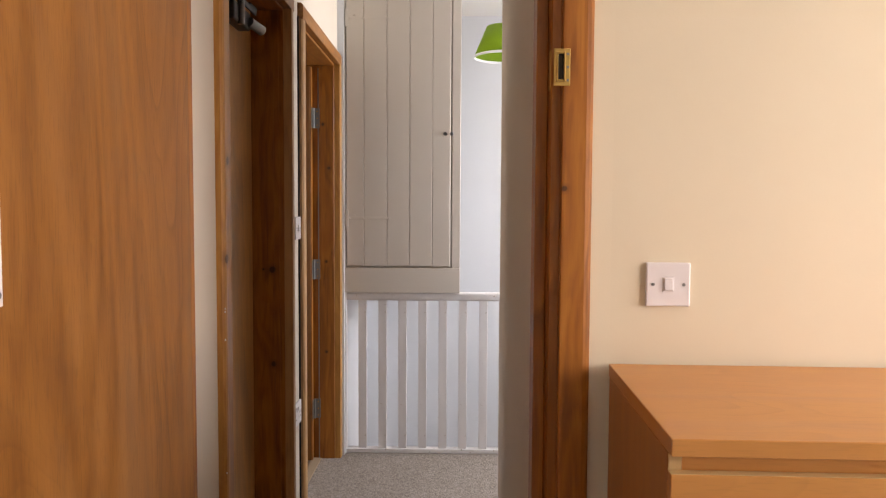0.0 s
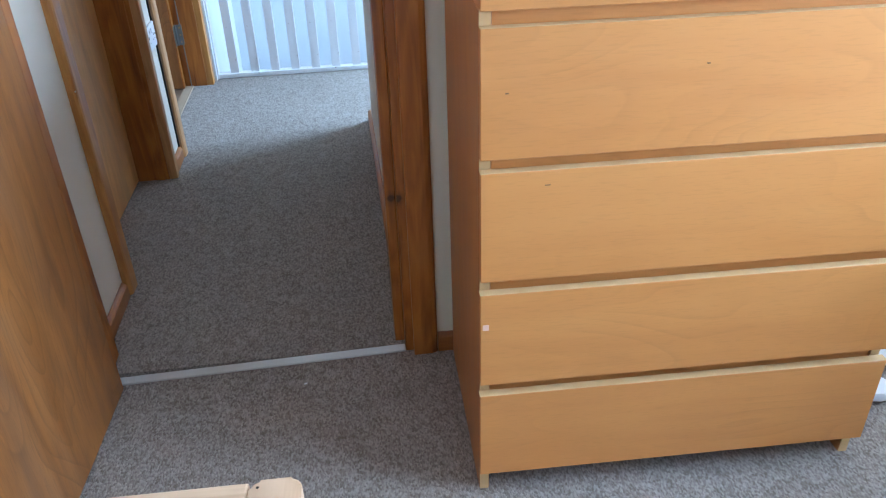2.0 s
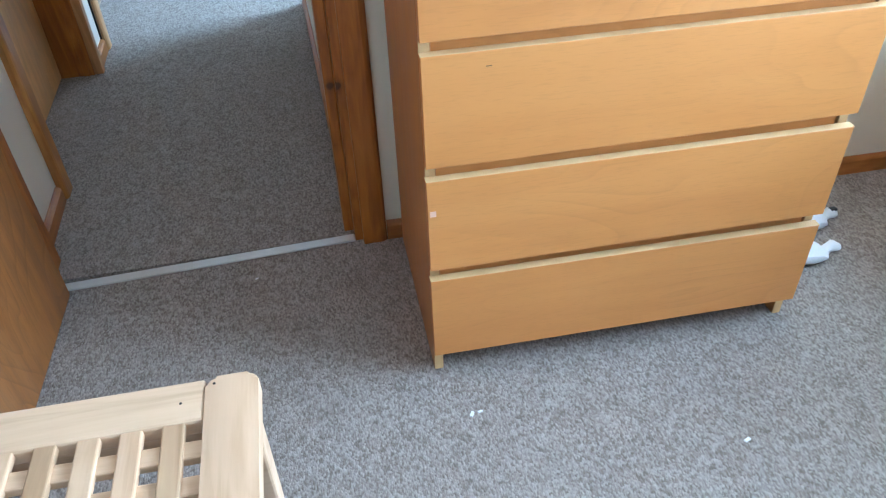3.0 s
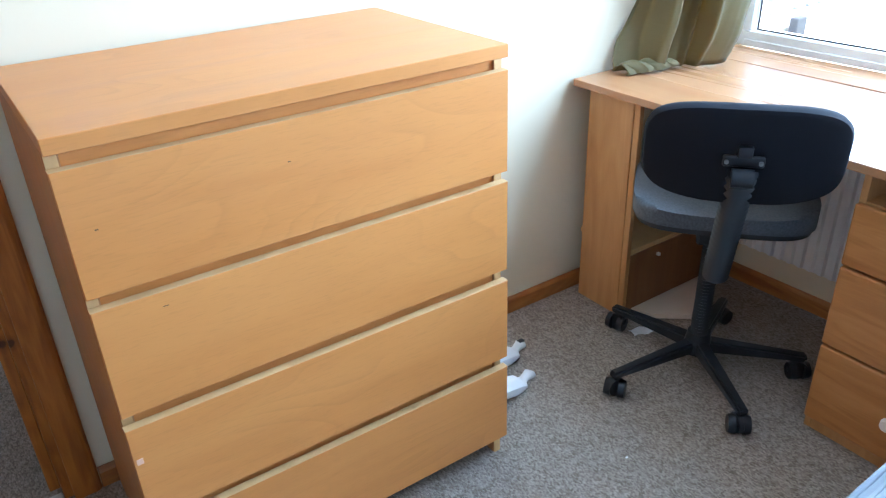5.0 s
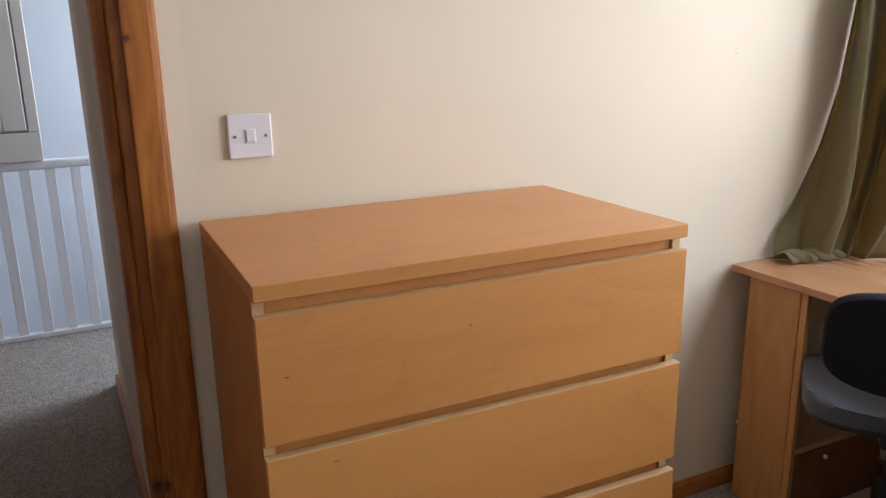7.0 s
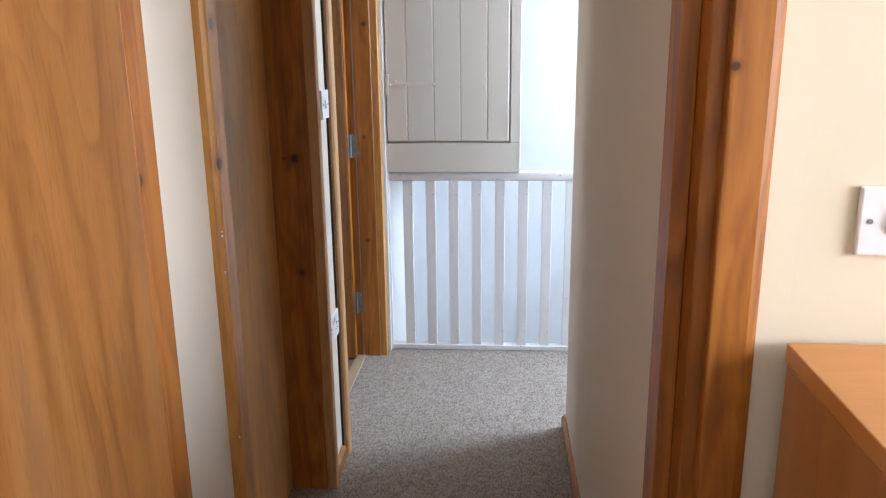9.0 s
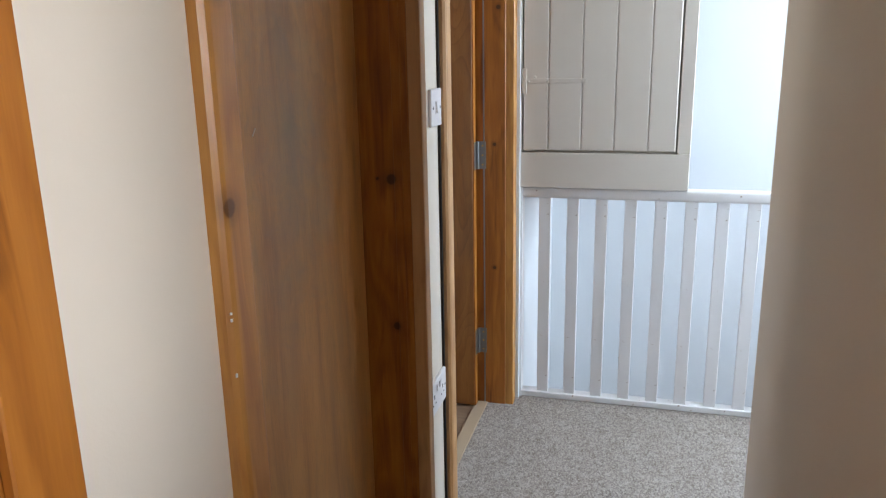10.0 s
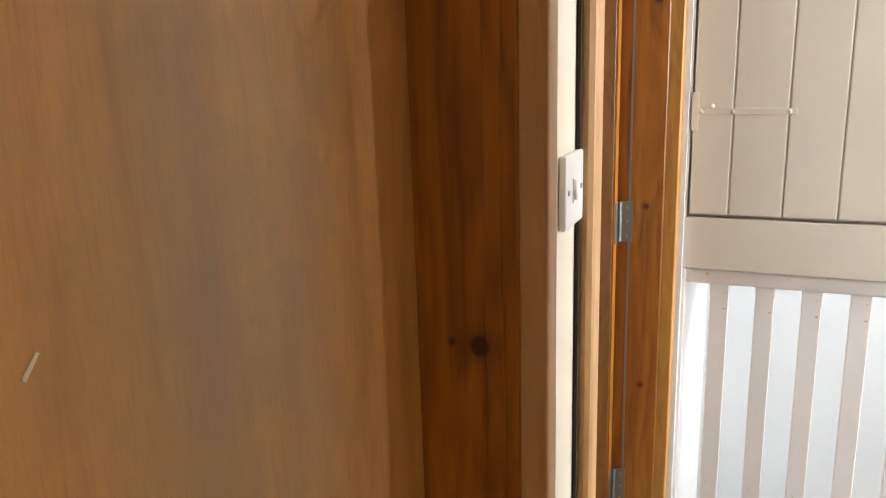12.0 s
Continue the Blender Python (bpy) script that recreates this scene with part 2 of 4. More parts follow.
PLY = wood("varnished_plywood", (0.40, 0.158, 0.038), (0.305, 0.112, 0.024), (0.195, 0.064, 0.012), "z", 0.6, 0.44, 0.06, streak=0.7, cathedral=0.6, contour=0.45, dirt=0.25, veined=0.22)
PLY_WORN = wood("worn_plywood", (0.78, 0.40, 0.140), (0.68, 0.33, 0.107), (0.49, 0.22, 0.064), "z", 0.5, 0.5, 0.03, dirt=0.45, veined=0.14, streak=0.7, cathedral=0.2, contour=0.2,
                patch=(-1.038, 0.900, 1.22, 0.38))
# Light catching the trim between the two doors, put into the wood colour.
PINE_EDGE_LIT = wood("lit_pine_edge", (0.64, 0.36, 0.165), (0.54, 0.28, 0.115), (0.34, 0.15, 0.05), "z", 1.0, 0.5, 0.0, scattered=2.4, vary=False)
# Other hall architraves: pale pine, brightened for the light on their edges.
PINE_PALE_LIT = wood("pale_lit_pine", (0.60, 0.285, 0.075), (0.49, 0.21, 0.048), (0.32, 0.11, 0.026), "z", 1.0, 0.42, 0.08,
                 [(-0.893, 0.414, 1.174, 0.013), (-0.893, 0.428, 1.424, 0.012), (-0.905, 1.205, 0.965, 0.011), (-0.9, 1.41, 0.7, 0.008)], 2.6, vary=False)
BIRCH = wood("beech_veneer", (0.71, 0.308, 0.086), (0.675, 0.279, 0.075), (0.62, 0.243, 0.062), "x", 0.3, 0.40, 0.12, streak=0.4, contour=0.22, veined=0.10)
# Side panels: a darker tone than the fronts, grain upright.
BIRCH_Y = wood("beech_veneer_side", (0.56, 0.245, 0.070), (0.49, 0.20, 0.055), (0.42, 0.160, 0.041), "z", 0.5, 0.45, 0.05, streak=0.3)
BIRCH_EDGE = wood("beech_edge", (0.70, 0.47, 0.23), (0.66, 0.42, 0.19), (0.58, 0.34, 0.14), "z", 0.4, 0.5, 0.0)
ACACIA = wood("pale_raw_acacia", (0.72, 0.49, 0.32), (0.65, 0.425, 0.26), (0.50, 0.30, 0.17), "y", 0.9, 0.55, 0.0, scattered=1.2)
ACACIA_DARK = wood("brown_raw_acacia", (0.56, 0.38, 0.22), (0.48, 0.30, 0.17), (0.34, 0.20, 0.10), "y", 0.9, 0.55, 0.0, scattered=1.2)
ACACIA_X = wood("pale_raw_acacia_across", (0.72, 0.50, 0.33), (0.65, 0.435, 0.27), (0.50, 0.31, 0.18), "x", 0.9, 0.55, 0.0, scattered=1.2)
DESKTOP = wood("desk_laminate", (0.53, 0.275, 0.135), (0.485, 0.24, 0.112), (0.42, 0.195, 0.085), "y", 0.35, 0.26, 0.3, streak=0.3, contour=0.15)
DESKWOOD = wood("desk_pine_foil", (0.60, 0.33, 0.13), (0.53, 0.27, 0.10), (0.44, 0.205, 0.07), "z", 0.7, 0.42, 0.1)
DRAWERWOOD = wood("desk_drawer_pine", (0.56, 0.26, 0.085), (0.48, 0.20, 0.055), (0.34, 0.125, 0.03), "y", 1.0, 0.4, 0.15, scattered=5.0)
CARPET = carpet("grey_loop_carpet", (0.165, 0.133, 0.110), (0.300, 0.253, 0.217), (0.46, 0.40, 0.35))
PLASTIC = plain("white_plastic", (0.80, 0.77, 0.76), 0.35, bumpy=0.02)
UPVC = plain("white_upvc", (0.84, 0.84, 0.84), 0.3, bumpy=0.02)
BLACK = plain("black_plastic", (0.016, 0.019, 0.026), 0.38, bumpy=0.2, spec=0.35)
RUBBER = plain("black_gasket", (0.02, 0.02, 0.02), 0.7)
STEEL = plain("dull_steel", (0.30, 0.31, 0.31), 0.4, 1.0, bumpy=0.2)
BRASS = plain("brass", (0.66, 0.42, 0.14), 0.34, 1.0, uneven=0.25)
CHAIR_CLOTH = fabric("grey_chair_cloth", (0.035, 0.042, 0.054), (0.185, 0.205, 0.235), weave=170)
CHAIR_BACK = fabric("black_chair_cloth", (0.008, 0.009, 0.014), (0.015, 0.017, 0.024), 0.95, weave=900, sheen=0.0)
CURTAIN = fabric("olive_curtain_cloth", (0.125, 0.109, 0.052), (0.250, 0.221, 0.118), 0.6, 500, 0.6, 0.34, (0.66, 0.44, 0.12))
COTTON = fabric("white_cotton", (0.80, 0.80, 0.80), (0.70, 0.71, 0.73), weave=500)
TICKING = fabric("white_mattress_ticking", (0.18, 0.20, 0.235), (0.24, 0.26, 0.30), weave=600)
PIPING = plain("grey_piping", (0.22, 0.24, 0.27), 0.8)
GREEN = fabric("lime_green_shade", (0.22, 0.42, 0.02), (0.27, 0.48, 0.04), 0.7, 500, 0.0, 0.35)
PAPER = plain("white_paper", (0.82, 0.82, 0.82), 0.8)
# Near-black: shade of holes, slots and far window panes, put into colour.
DARK = plain("dark_recess", (0.03, 0.022, 0.016), 0.9)
IRON = plain("dark_iron", (0.07, 0.07, 0.07), 0.45, 0.8, bumpy=0.3)
GLASS = glass("window_glass")
BLOCK = plain("concrete_block", (0.46, 0.43, 0.43), 0.9, bumpy=0.4, scale=40, uneven=0.25)
# The piers stand in shade, which is put into this dark concrete colour.
PIER = plain("shaded_concrete", (0.12, 0.125, 0.14), 0.9, bumpy=0.4, scale=25, uneven=0.3)
WHITEWALL = plain("white_rendered_block", (0.84, 0.83, 0.81), 0.85, bumpy=0.4, scale=30, uneven=0.12)
SLATE = plain("grey_roof_tile", (0.68, 0.68, 0.70), 0.8, bumpy=0.4, scale=20, uneven=0.18)
GRASS = plain("grass", (0.22, 0.27, 0.10), 0.9, bumpy=0.6, scale=20, uneven=0.4)
PAVING = plain("pale_paving", (0.60, 0.58, 0.55), 0.9, bumpy=0.3, scale=10, uneven=0.15)
LEAF = leafy("hedge_leaf", (0.20, 0.34, 0.08), (0.46, 0.58, 0.22))
TWIG = plain("hedge_twig", (0.06, 0.045, 0.03), 0.9)
BLUE = plain("blue_plastic", (0.05, 0.13, 0.35), 0.5)
YELLOW = plain("yellow_plastic", (0.60, 0.58, 0.08), 0.5)
PALEBLUE = plain("pale_blue_sheet", (0.35, 0.52, 0.68), 0.6)
BRICKRED = plain("red_brick", (0.30, 0.12, 0.08), 0.9, bumpy=0.4)
TIMBER = plain("grey_timber", (0.35, 0.25, 0.16), 0.8)

# ---- building blocks ----
def to_mesh(name, bm, material, smooth=False):
    me = bpy.data.meshes.new(name)
    bmesh.ops.recalc_face_normals(bm, faces=bm.faces)
    bm.to_mesh(me)
    bm.free()
    for m in (material if isinstance(material, (list, tuple)) else [material]):
        me.materials.append(m)
    if smooth:
        me.shade_smooth()
        me.set_sharp_from_angle(angle=radians(40))
    return me


def thing(name, label, category, at=(0, 0, 0), rz=0, group=""):
    """An Empty at the base of a thing that has parts."""
    ob = tagged(new(name), label, category, group)
    ob.empty_display_size = 0.05
    ob.matrix_basis = pose(*at, 0, 0, rz)
    return ob


def part(name, bm, material, parent=None, label="", smooth=False, m=None):
    ob = new(name, to_mesh(name, bm, material, smooth))
    if parent:
        ob.parent = parent
    if m:
        ob.matrix_basis = m
    return tagged(ob, label)


def solo(name, bm, material, label, category, smooth=False, m=None, group="", kind=""):
    return tagged(part(name, bm, material, None, "", smooth, m), label, category, group, kind)


def setting(name, bm, material, parent=None, label=""):
    return tagged(part(name, bm, material, parent, label), "", "", "", "structure")


def add_box(bm, x0, x1, y0, y1, z0, z1, bevel=0.0, seg=1, m=None):
    v = [bm.verts.new(p) for p in ((x0, y0, z0), (x1, y0, z0), (x1, y1, z0), (x0, y1, z0), (x0, y0, z1), (x1, y0, z1), (x1, y1, z1), (x0, y1, z1))]
    f = [bm.faces.new([v[i] for i in q]) for q in ((3, 2, 1, 0), (4, 5, 6, 7), (0, 1, 5, 4), (1, 2, 6, 5), (2, 3, 7, 6), (3, 0, 4, 7))]
    if m:
        bmesh.ops.transform(bm, matrix=m, verts=v)
    if bevel:
        edges = {e for q in f for e in q.edges}
        bmesh.ops.bevel(bm, geom=list(edges), offset=bevel, segments=seg, affect="EDGES", profile=0.5)
    return bm


def box(*a, **k):
    return add_box(bmesh.new(), *a, **k)


def boxes(rows, bevel=0.0):
    bm = bmesh.new()
    for r in rows:
        add_box(bm, *r, bevel=bevel)
    return bm


def add_tube(bm, a, b, r0, r1=None, n=16, caps=True, rings=1, radius=None):
    """A round bar from a to b; radius(t) may shape it."""
    a, b = Vector(a), Vector(b)
    q = (b - a).to_track_quat("Z", "Y")
    loops = []
    for k in range(rings + 1):
        t = k / rings
        r = radius(t) if radius else r0 + ((r0 if r1 is None else r1) - r0) * t
        loops.append([bm.verts.new(a.lerp(b, t) + q @ Vector((r * math.cos(2 * math.pi * i / n), r * math.sin(2 * math.pi * i / n), 0))) for i in range(n)])
    for p, s in zip(loops, loops[1:]):
        for i in range(n):
            bm.faces.new((p[i], p[(i + 1) % n], s[(i + 1) % n], s[i]))
    if caps:
        bm.faces.new(loops[0][::-1])
        bm.faces.new(loops[-1])
    return bm


def tube(*a, **k):
    return add_tube(bmesh.new(), *a, **k)


def sweep(profile, start, end, up=(0, 0, 1)):
    """A moulding: a closed outline (out, up) carried from start to end. out: to the left of the way."""
    bm = bmesh.new()
    s, e, u = Vector(start), Vector(end), Vector(up)
    out = u.cross((e - s).normalized())
    a = [bm.verts.new(s + out * p + u * q) for p, q in profile]
    b = [bm.verts.new(e + out * p + u * q) for p, q in profile]
    for i in range(len(profile)):
        j = (i + 1) % len(profile)
        bm.faces.new((a[i], a[j], b[j], b[i]))
    bm.faces.new(a[::-1])
    bm.faces.new(b)
    return bm


def slab(outline, z0, z1, bevel=0.0, seg=2):
    bm = bmesh.new()
    lo = [bm.verts.new((x, y, z0)) for x, y in outline]
    hi = [bm.verts.new((x, y, z1)) for x, y in outline]
    for i in range(len(outline)):
        j = (i + 1) % len(outline)
        bm.faces.new((lo[i], lo[j], hi[j], hi[i]))
    bm.faces.new(lo[::-1])
    top = bm.faces.new(hi)
    if bevel:
        bmesh.ops.bevel(bm, geom=list(top.edges), offset=bevel, segments=seg, affect="EDGES", profile=0.5)
    return bm


def rounded(w, h, r, n=6):
    """An outline of a rectangle with round corners, about the origin."""
    return [(sx * (w / 2 - r) + r * math.cos(a), sy * (h / 2 - r) + r * math.sin(a))
            for sx, sy, a0 in ((1, 1, 0), (-1, 1, 90), (-1, -1, 180), (1, -1, 270)) for a in [radians(a0 + 90 * k / n) for k in range(n + 1)]]


def surface(grid):
    """A sheet through rows of points."""
    bm = bmesh.new()
    v = [[bm.verts.new(p) for p in row] for row in grid]
    for a, b in zip(v, v[1:]):
        for i in range(len(a) - 1):
            bm.faces.new((a[i], a[i + 1], b[i + 1], b[i]))
    return bm


def thicken(ob, t, offset=0.0):
    mod = ob.modifiers.new("thickness", "SOLIDIFY")
    mod.thickness, mod.offset = t, offset
    return ob


SKIRT = [(0, 0), (0.015, 0), (0.015, 0.042), (0.010, 0.048), (0.004, 0.052), (0, 0.052)]
ARCH_T = 0.020
SLOPE = -0.0315                   # the bedroom door wall runs a little askew


def skirting(name, a, b):
    return setting(name, sweep(SKIRT, a, b), PINE_X if abs(a[0] - b[0]) > abs(a[1] - b[1]) else PINE_Y)


# ---- bedroom and hall shell ----
H, CEILING = 2.0, 2.52
WY, WT = 0.0, 0.11                # bedroom wall: its bedroom face and its thickness
LX, RX = -0.915, -0.12            # hall: left and right wall faces
DX0, DX1 = -0.885, -0.124         # bedroom door opening between the linings
BX = 1.945                        # bedroom window wall
LAND = 1.655                      # where the hall's right wall ends
BAL = 2.448                       # line of the balusters


def opening_wall(name, axis, a0, a1, t0, t1, z1, gaps, material):
    """A wall along x or y from a0 to a1, between t0 and t1 in thickness, with gaps (from, to, bottom, top)."""
    bm = bmesh.new()

    def put(p, q, lo, hi):
        if q - p > 1e-4 and hi - lo > 1e-4:
            add_box(bm, *((p, q, t0, t1) if axis == "x" else (t0, t1, p, q)), lo, hi)

    at = a0
    for p, q, lo, hi in gaps:
        put(at, p, 0, z1)
        put(p, q, 0, lo)
        put(p, q, hi, z1)
        at = q
    put(at, a1, 0, z1)
    return setting(name, bm, material)


def floors():
    setting("floor", box(-2.2, 2.1, -3.2, 0.012, -0.2, 0.0), CARPET)
    setting("floor_hall", box(-0.93, RX + 0.01, 0.028, LAND, -0.2, 0.002), CARPET)
    setting("floor_landing", box(-0.93, 1.6, LAND, BAL + 0.02, -0.2, 0.002), CARPET)
    setting("floor_recess", box(-1.04, -0.93, 0.46, 1.25, -0.2, 0.0015), CARPET)
    setting("floor_recess_open", box(-0.992, -0.93, 1.466, 2.339, -0.2, 0.0015), CARPET)
    setting("floor_back_room", box(-3.1, -0.93, 0.12, 3.4, -0.2, -0.001), wood("brown_laminate", (0.30, 0.20, 0.13), (0.24, 0.15, 0.095), (0.17, 0.10, 0.06), "x"))
    setting("floor_stairwell", box(-0.93, 1.6, BAL + 0.02, 3.4, -2.7, -2.6), CARPET)
    setting("ceiling", box(-2.2, 2.2, -3.3, 0.0, CEILING, CEILING + 0.1), CEIL)
    setting("ceiling_hall", box(-3.1, 1.8, 0.0, 3.6, CEILING, CEILING + 0.1), CEIL)


def walls():
    opening_wall("wall_door", "x", -2.2, 0.0, WY, WY + WT, CEILING, [(DX0 - 0.03, DX1 + 0.03, 0, H + 0.03)], CREAM)
    setting("wall_door_side", slab([(0.0, 0.0), (2.25, SLOPE * 2.25), (2.25, WT), (0.0, WT)], 0, CEILING), CREAM)
    opening_wall("wall_window", "y", -3.2, -0.065, BX, 2.25, CEILING, [(-2.0, -0.115, 0.69, 2.12)], CREAM)
    # Next two walls are unseen; white, not cream, to bounce more light.
    setting("wall_back", box(-2.2, 2.25, -3.3, -3.2, 0, CEILING), HALLWHITE)
    setting("wall_side", box(-2.3, -2.2, -3.3, WT, 0, CEILING), HALLWHITE)
    opening_wall("wall_hall_left", "y", WT, 2.62, -1.035, LX, CEILING, [(0.43, 1.235, 0, H + 0.03), (1.435, 2.37, 0, H + 0.035)], HALLCREAM)
    setting("wall_hall_right", box(RX, 0.0, WT, LAND, 0, CEILING), HALLCREAM)
    setting("wall_landing_near", box(0.0, 1.7, LAND - 0.1, LAND, 0, CEILING), HALLWHITE)
    setting("wall_stairwell_left", box(-1.035, -0.882, 2.62, 3.4, -2.6, CEILING), HALLWHITE)
    setting("wall_stairwell_far", box(-1.035, 1.8, 3.4, 3.5, -2.6, CEILING), HALLWHITE)
    # Unseen wall; the opening is placed for the landing lamps.
    opening_wall("wall_landing_right", "y", LAND - 0.1, 3.5, 1.7, 1.8, CEILING, [(1.8, 2.8, 1.05, 2.2)], HALLWHITE)
    setting("wall_stairwell_front", box(-0.93, 1.6, BAL + 0.03, BAL + 0.05, -2.6, -0.0), HALLWHITE)
    setting("wall_stairwell_return", box(-0.955, -0.882, 2.40, 2.62, -2.6, CEILING), HALLWHITE)
    for n, b in (("wall_back_room_far", (-3.2, -1.035, 3.4, 3.5)), ("wall_back_room_near", (-3.2, -2.3, 0.0, 0.11))):
        setting(n, box(*b, 0, CEILING), HALLWHITE)
    setting("wall_back_room_partition", box(-2.2, -1.035, 1.33, 1.43, 0, CEILING), HALLWHITE)
    # Unseen wall; its window opening is added to go with the room's lamp.
    opening_wall("wall_back_room_side", "y", 0.1, 3.4, -3.2, -3.1, CEILING, [(1.1, 2.1, 0.9, 2.0)], HALLWHITE)


def architrave(name, a, b, facing, ARCH_W=0.070, ARCH_T=ARCH_T):
    """A moulded trim board from a to b (x, y, z of its inner edge), facing a side; width grows away from the opening by the sign in facing."""
    (nx, ny), (wx, wy, wz) = facing
    s, e = Vector(a), Vector(b)
    N, W = Vector((nx, ny, 0)), Vector((wx, wy, wz))
    prof = [(0, 0), (0, ARCH_T - 0.002), (0.002, ARCH_T - 0.0005), (0.006, ARCH_T), (ARCH_W - 0.014, ARCH_T), (ARCH_W - 0.006, ARCH_T - 0.002), (ARCH_W, ARCH_T - 0.008), (ARCH_W, 0)]
    bm = bmesh.new()
    p = [bm.verts.new(s + W * w + N * t) for w, t in prof]
    q = [bm.verts.new(e + W * w + N * t) for w, t in prof]
    for i in range(len(prof)):
        j = (i + 1) % len(prof)
        bm.faces.new((p[i], p[j], q[j], q[i]))
    bm.faces.new(p[::-1])
    bm.faces.new(q)
    return bm


def door_frame_bedroom():
    d = tagged(new("door_frame_bedroom"), kind="structure")
    part("lining", box(DX1, DX1 + 0.03, 0.0, WT + 0.004, 0, H, bevel=0.002), PINE, d)
    part("lining", box(DX0 - 0.03, DX0, 0.0, WT + 0.004, 0, H, bevel=0.002), PINE, d)
    part("lining", box(DX0 - 0.03, DX1 + 0.03, 0.0, WT + 0.004, H, H + 0.03, bevel=0.002), PINE_X, d)
    part("stop", box(DX1 - 0.024, DX1, 0.046, 0.115, 0, H - 0.013, bevel=0.002), PINE, d)
    part("stop", box(DX0, DX0 + 0.013, 0.042, 0.113, 0, H - 0.013, bevel=0.002), PINE, d)
    part("stop", box(DX0, DX1, 0.042, 0.113, H - 0.013, H, bevel=0.002), PINE_X, d)
    part("architrave", architrave("a", (DX1 + 0.020, 0, 0), (DX1 + 0.020, 0, H + 0.01), ((0, -1), (1, 0, 0)), 0.061), PINE, d)
    part("architrave", architrave("a", (DX0 - 0.012, 0, 0), (DX0 - 0.012, 0, H + 0.01), ((0, -1), (-1, 0, 0))), PINE, d)
    part("architrave", architrave("a", (DX0 - 0.082, 0, H + 0.012), (DX1 + 0.082, 0, H + 0.012), ((0, -1), (0, 0, 1))), PINE_X, d)
    k = part("strike_plate", box(DX1 - 0.0015, DX1 + 0.001, 0.004, 0.030, 1.542, 1.619, bevel=0.0006), BRASS, d, "brass latch keep")
    y = -ARCH_T
    part("keep_plate", box(DX1 + 0.002, DX1 + 0.034, y - 0.0030, y - 0.0005, 1.545, 1.617, bevel=0.001), BRASS, k)
    part("keep_slot", box(DX1 + 0.008, DX1 + 0.022, y - 0.0036, y - 0.0031, 1.556, 1.607), DARK, k)
    part("keep_lip", boxes([(DX1 + 0.007, DX1 + 0.010, y - 0.009, y - 0.0031, 1.553, 1.610), (DX1 + 0.021, DX1 + 0.024, y - 0.009, y - 0.0031, 1.553, 1.610),
                            (DX1 + 0.010, DX1 + 0.021, y - 0.009, y - 0.0031, 1.606, 1.610), (DX1 + 0.010, DX1 + 0.021, y - 0.009, y - 0.0031, 1.553, 1.557)], bevel=0.0008), BRASS, k)
    for z in (1.556, 1.581, 1.606):
        part("keep_screw", tube((DX1 + 0.029, y - 0.003, z), (DX1 + 0.029, y - 0.0042, z), 0.0026, n=8), STEEL, k)


def door_bedroom():
    """The leaf stands open at a right angle into the bedroom."""
    d = tagged(new("door_1"), "varnished plywood flush door standing open against the doorway", "door", kind="structure")
    d.matrix_basis = pose(-0.825, -0.045, 0, 0, 0, -2.6)
    part("door_leaf", box(-0.036, 0.0, -0.715, 0.0, 0.008, 1.985, bevel=0.0015), PLY, d)
    part("lipping", box(-0.035, -0.001, 0.0002, 0.006, 0.008, 1.985, bevel=0.001), PINE, d)
    h = part("handle_plate", box(0.0005, 0.005, -0.622, -0.579, 1.19, 1.325, bevel=0.0015, seg=2), PLASTIC, d, "white plastic handle plate")
    part("screw", tube((0.005, -0.5875, 1.204), (0.0062, -0.5875, 1.204), 0.004), STEEL, h)
    part("keyhole", tube((0.005, -0.602, 1.235), (0.0056, -0.602, 1.235), 0.004), DARK, h)
    for z in (0.22, 1.0, 1.75):
        part("hinge", boxes([(-0.034, -0.006, 0.0062, 0.008, z, z + 0.075)]), STEEL, d)


def door_frame_left(name, y0, y1, h, leaf_closed, w0, w1):
    """A frame in the hall's left wall, opening from y0 to y1."""
    d = tagged(new(name), kind="structure")
    xi, xo = -1.085, LX - 0.009
    for y, s in ((y0, -1), (y1, 1)):
        lo, hi = (y - 0.03, y) if s < 0 else (y, y + 0.03)
        part("lining", box(xi, xo, lo, hi, 0, h, bevel=0.002), PINE, d)
        a, b = sorted((y, y - s * 0.013))
        if leaf_closed:
            part("stop", box(-0.960, -0.940, *sorted((y, y - s * 0.004)), 0, h - 0.004, bevel=0.0015), PINE, d)
        else:
            part("stop", box(-0.985, -0.955, a, b, 0, h - 0.013, bevel=0.002), PINE, d) if s < 0 else None
        # Each architrave carries its share of light in its wood colour.
        part("architrave", architrave("a", (LX - 0.008, y + s * 0.002, 0), (LX - 0.008, y + s * 0.002, h + 0.006), ((1, 0), (0, s, 0)), w0 if s < 0 else w1, 0.030), PINE_EDGE_LIT if (s > 0) == leaf_closed else PINE_PALE_LIT, d)
    part("lining", box(xi, xo, y0 - 0.03, y1 + 0.03, h, h + 0.03, bevel=0.002), PINE_Y, d)
    part("architrave", architrave("a", (LX - 0.008, y0 - w0 - 0.002, h + 0.007), (LX - 0.008, y1 + w1 + 0.002, h + 0.007), ((1, 0), (0, 0, 1)), 0.060, 0.030), PINE_Y, d)
    return d


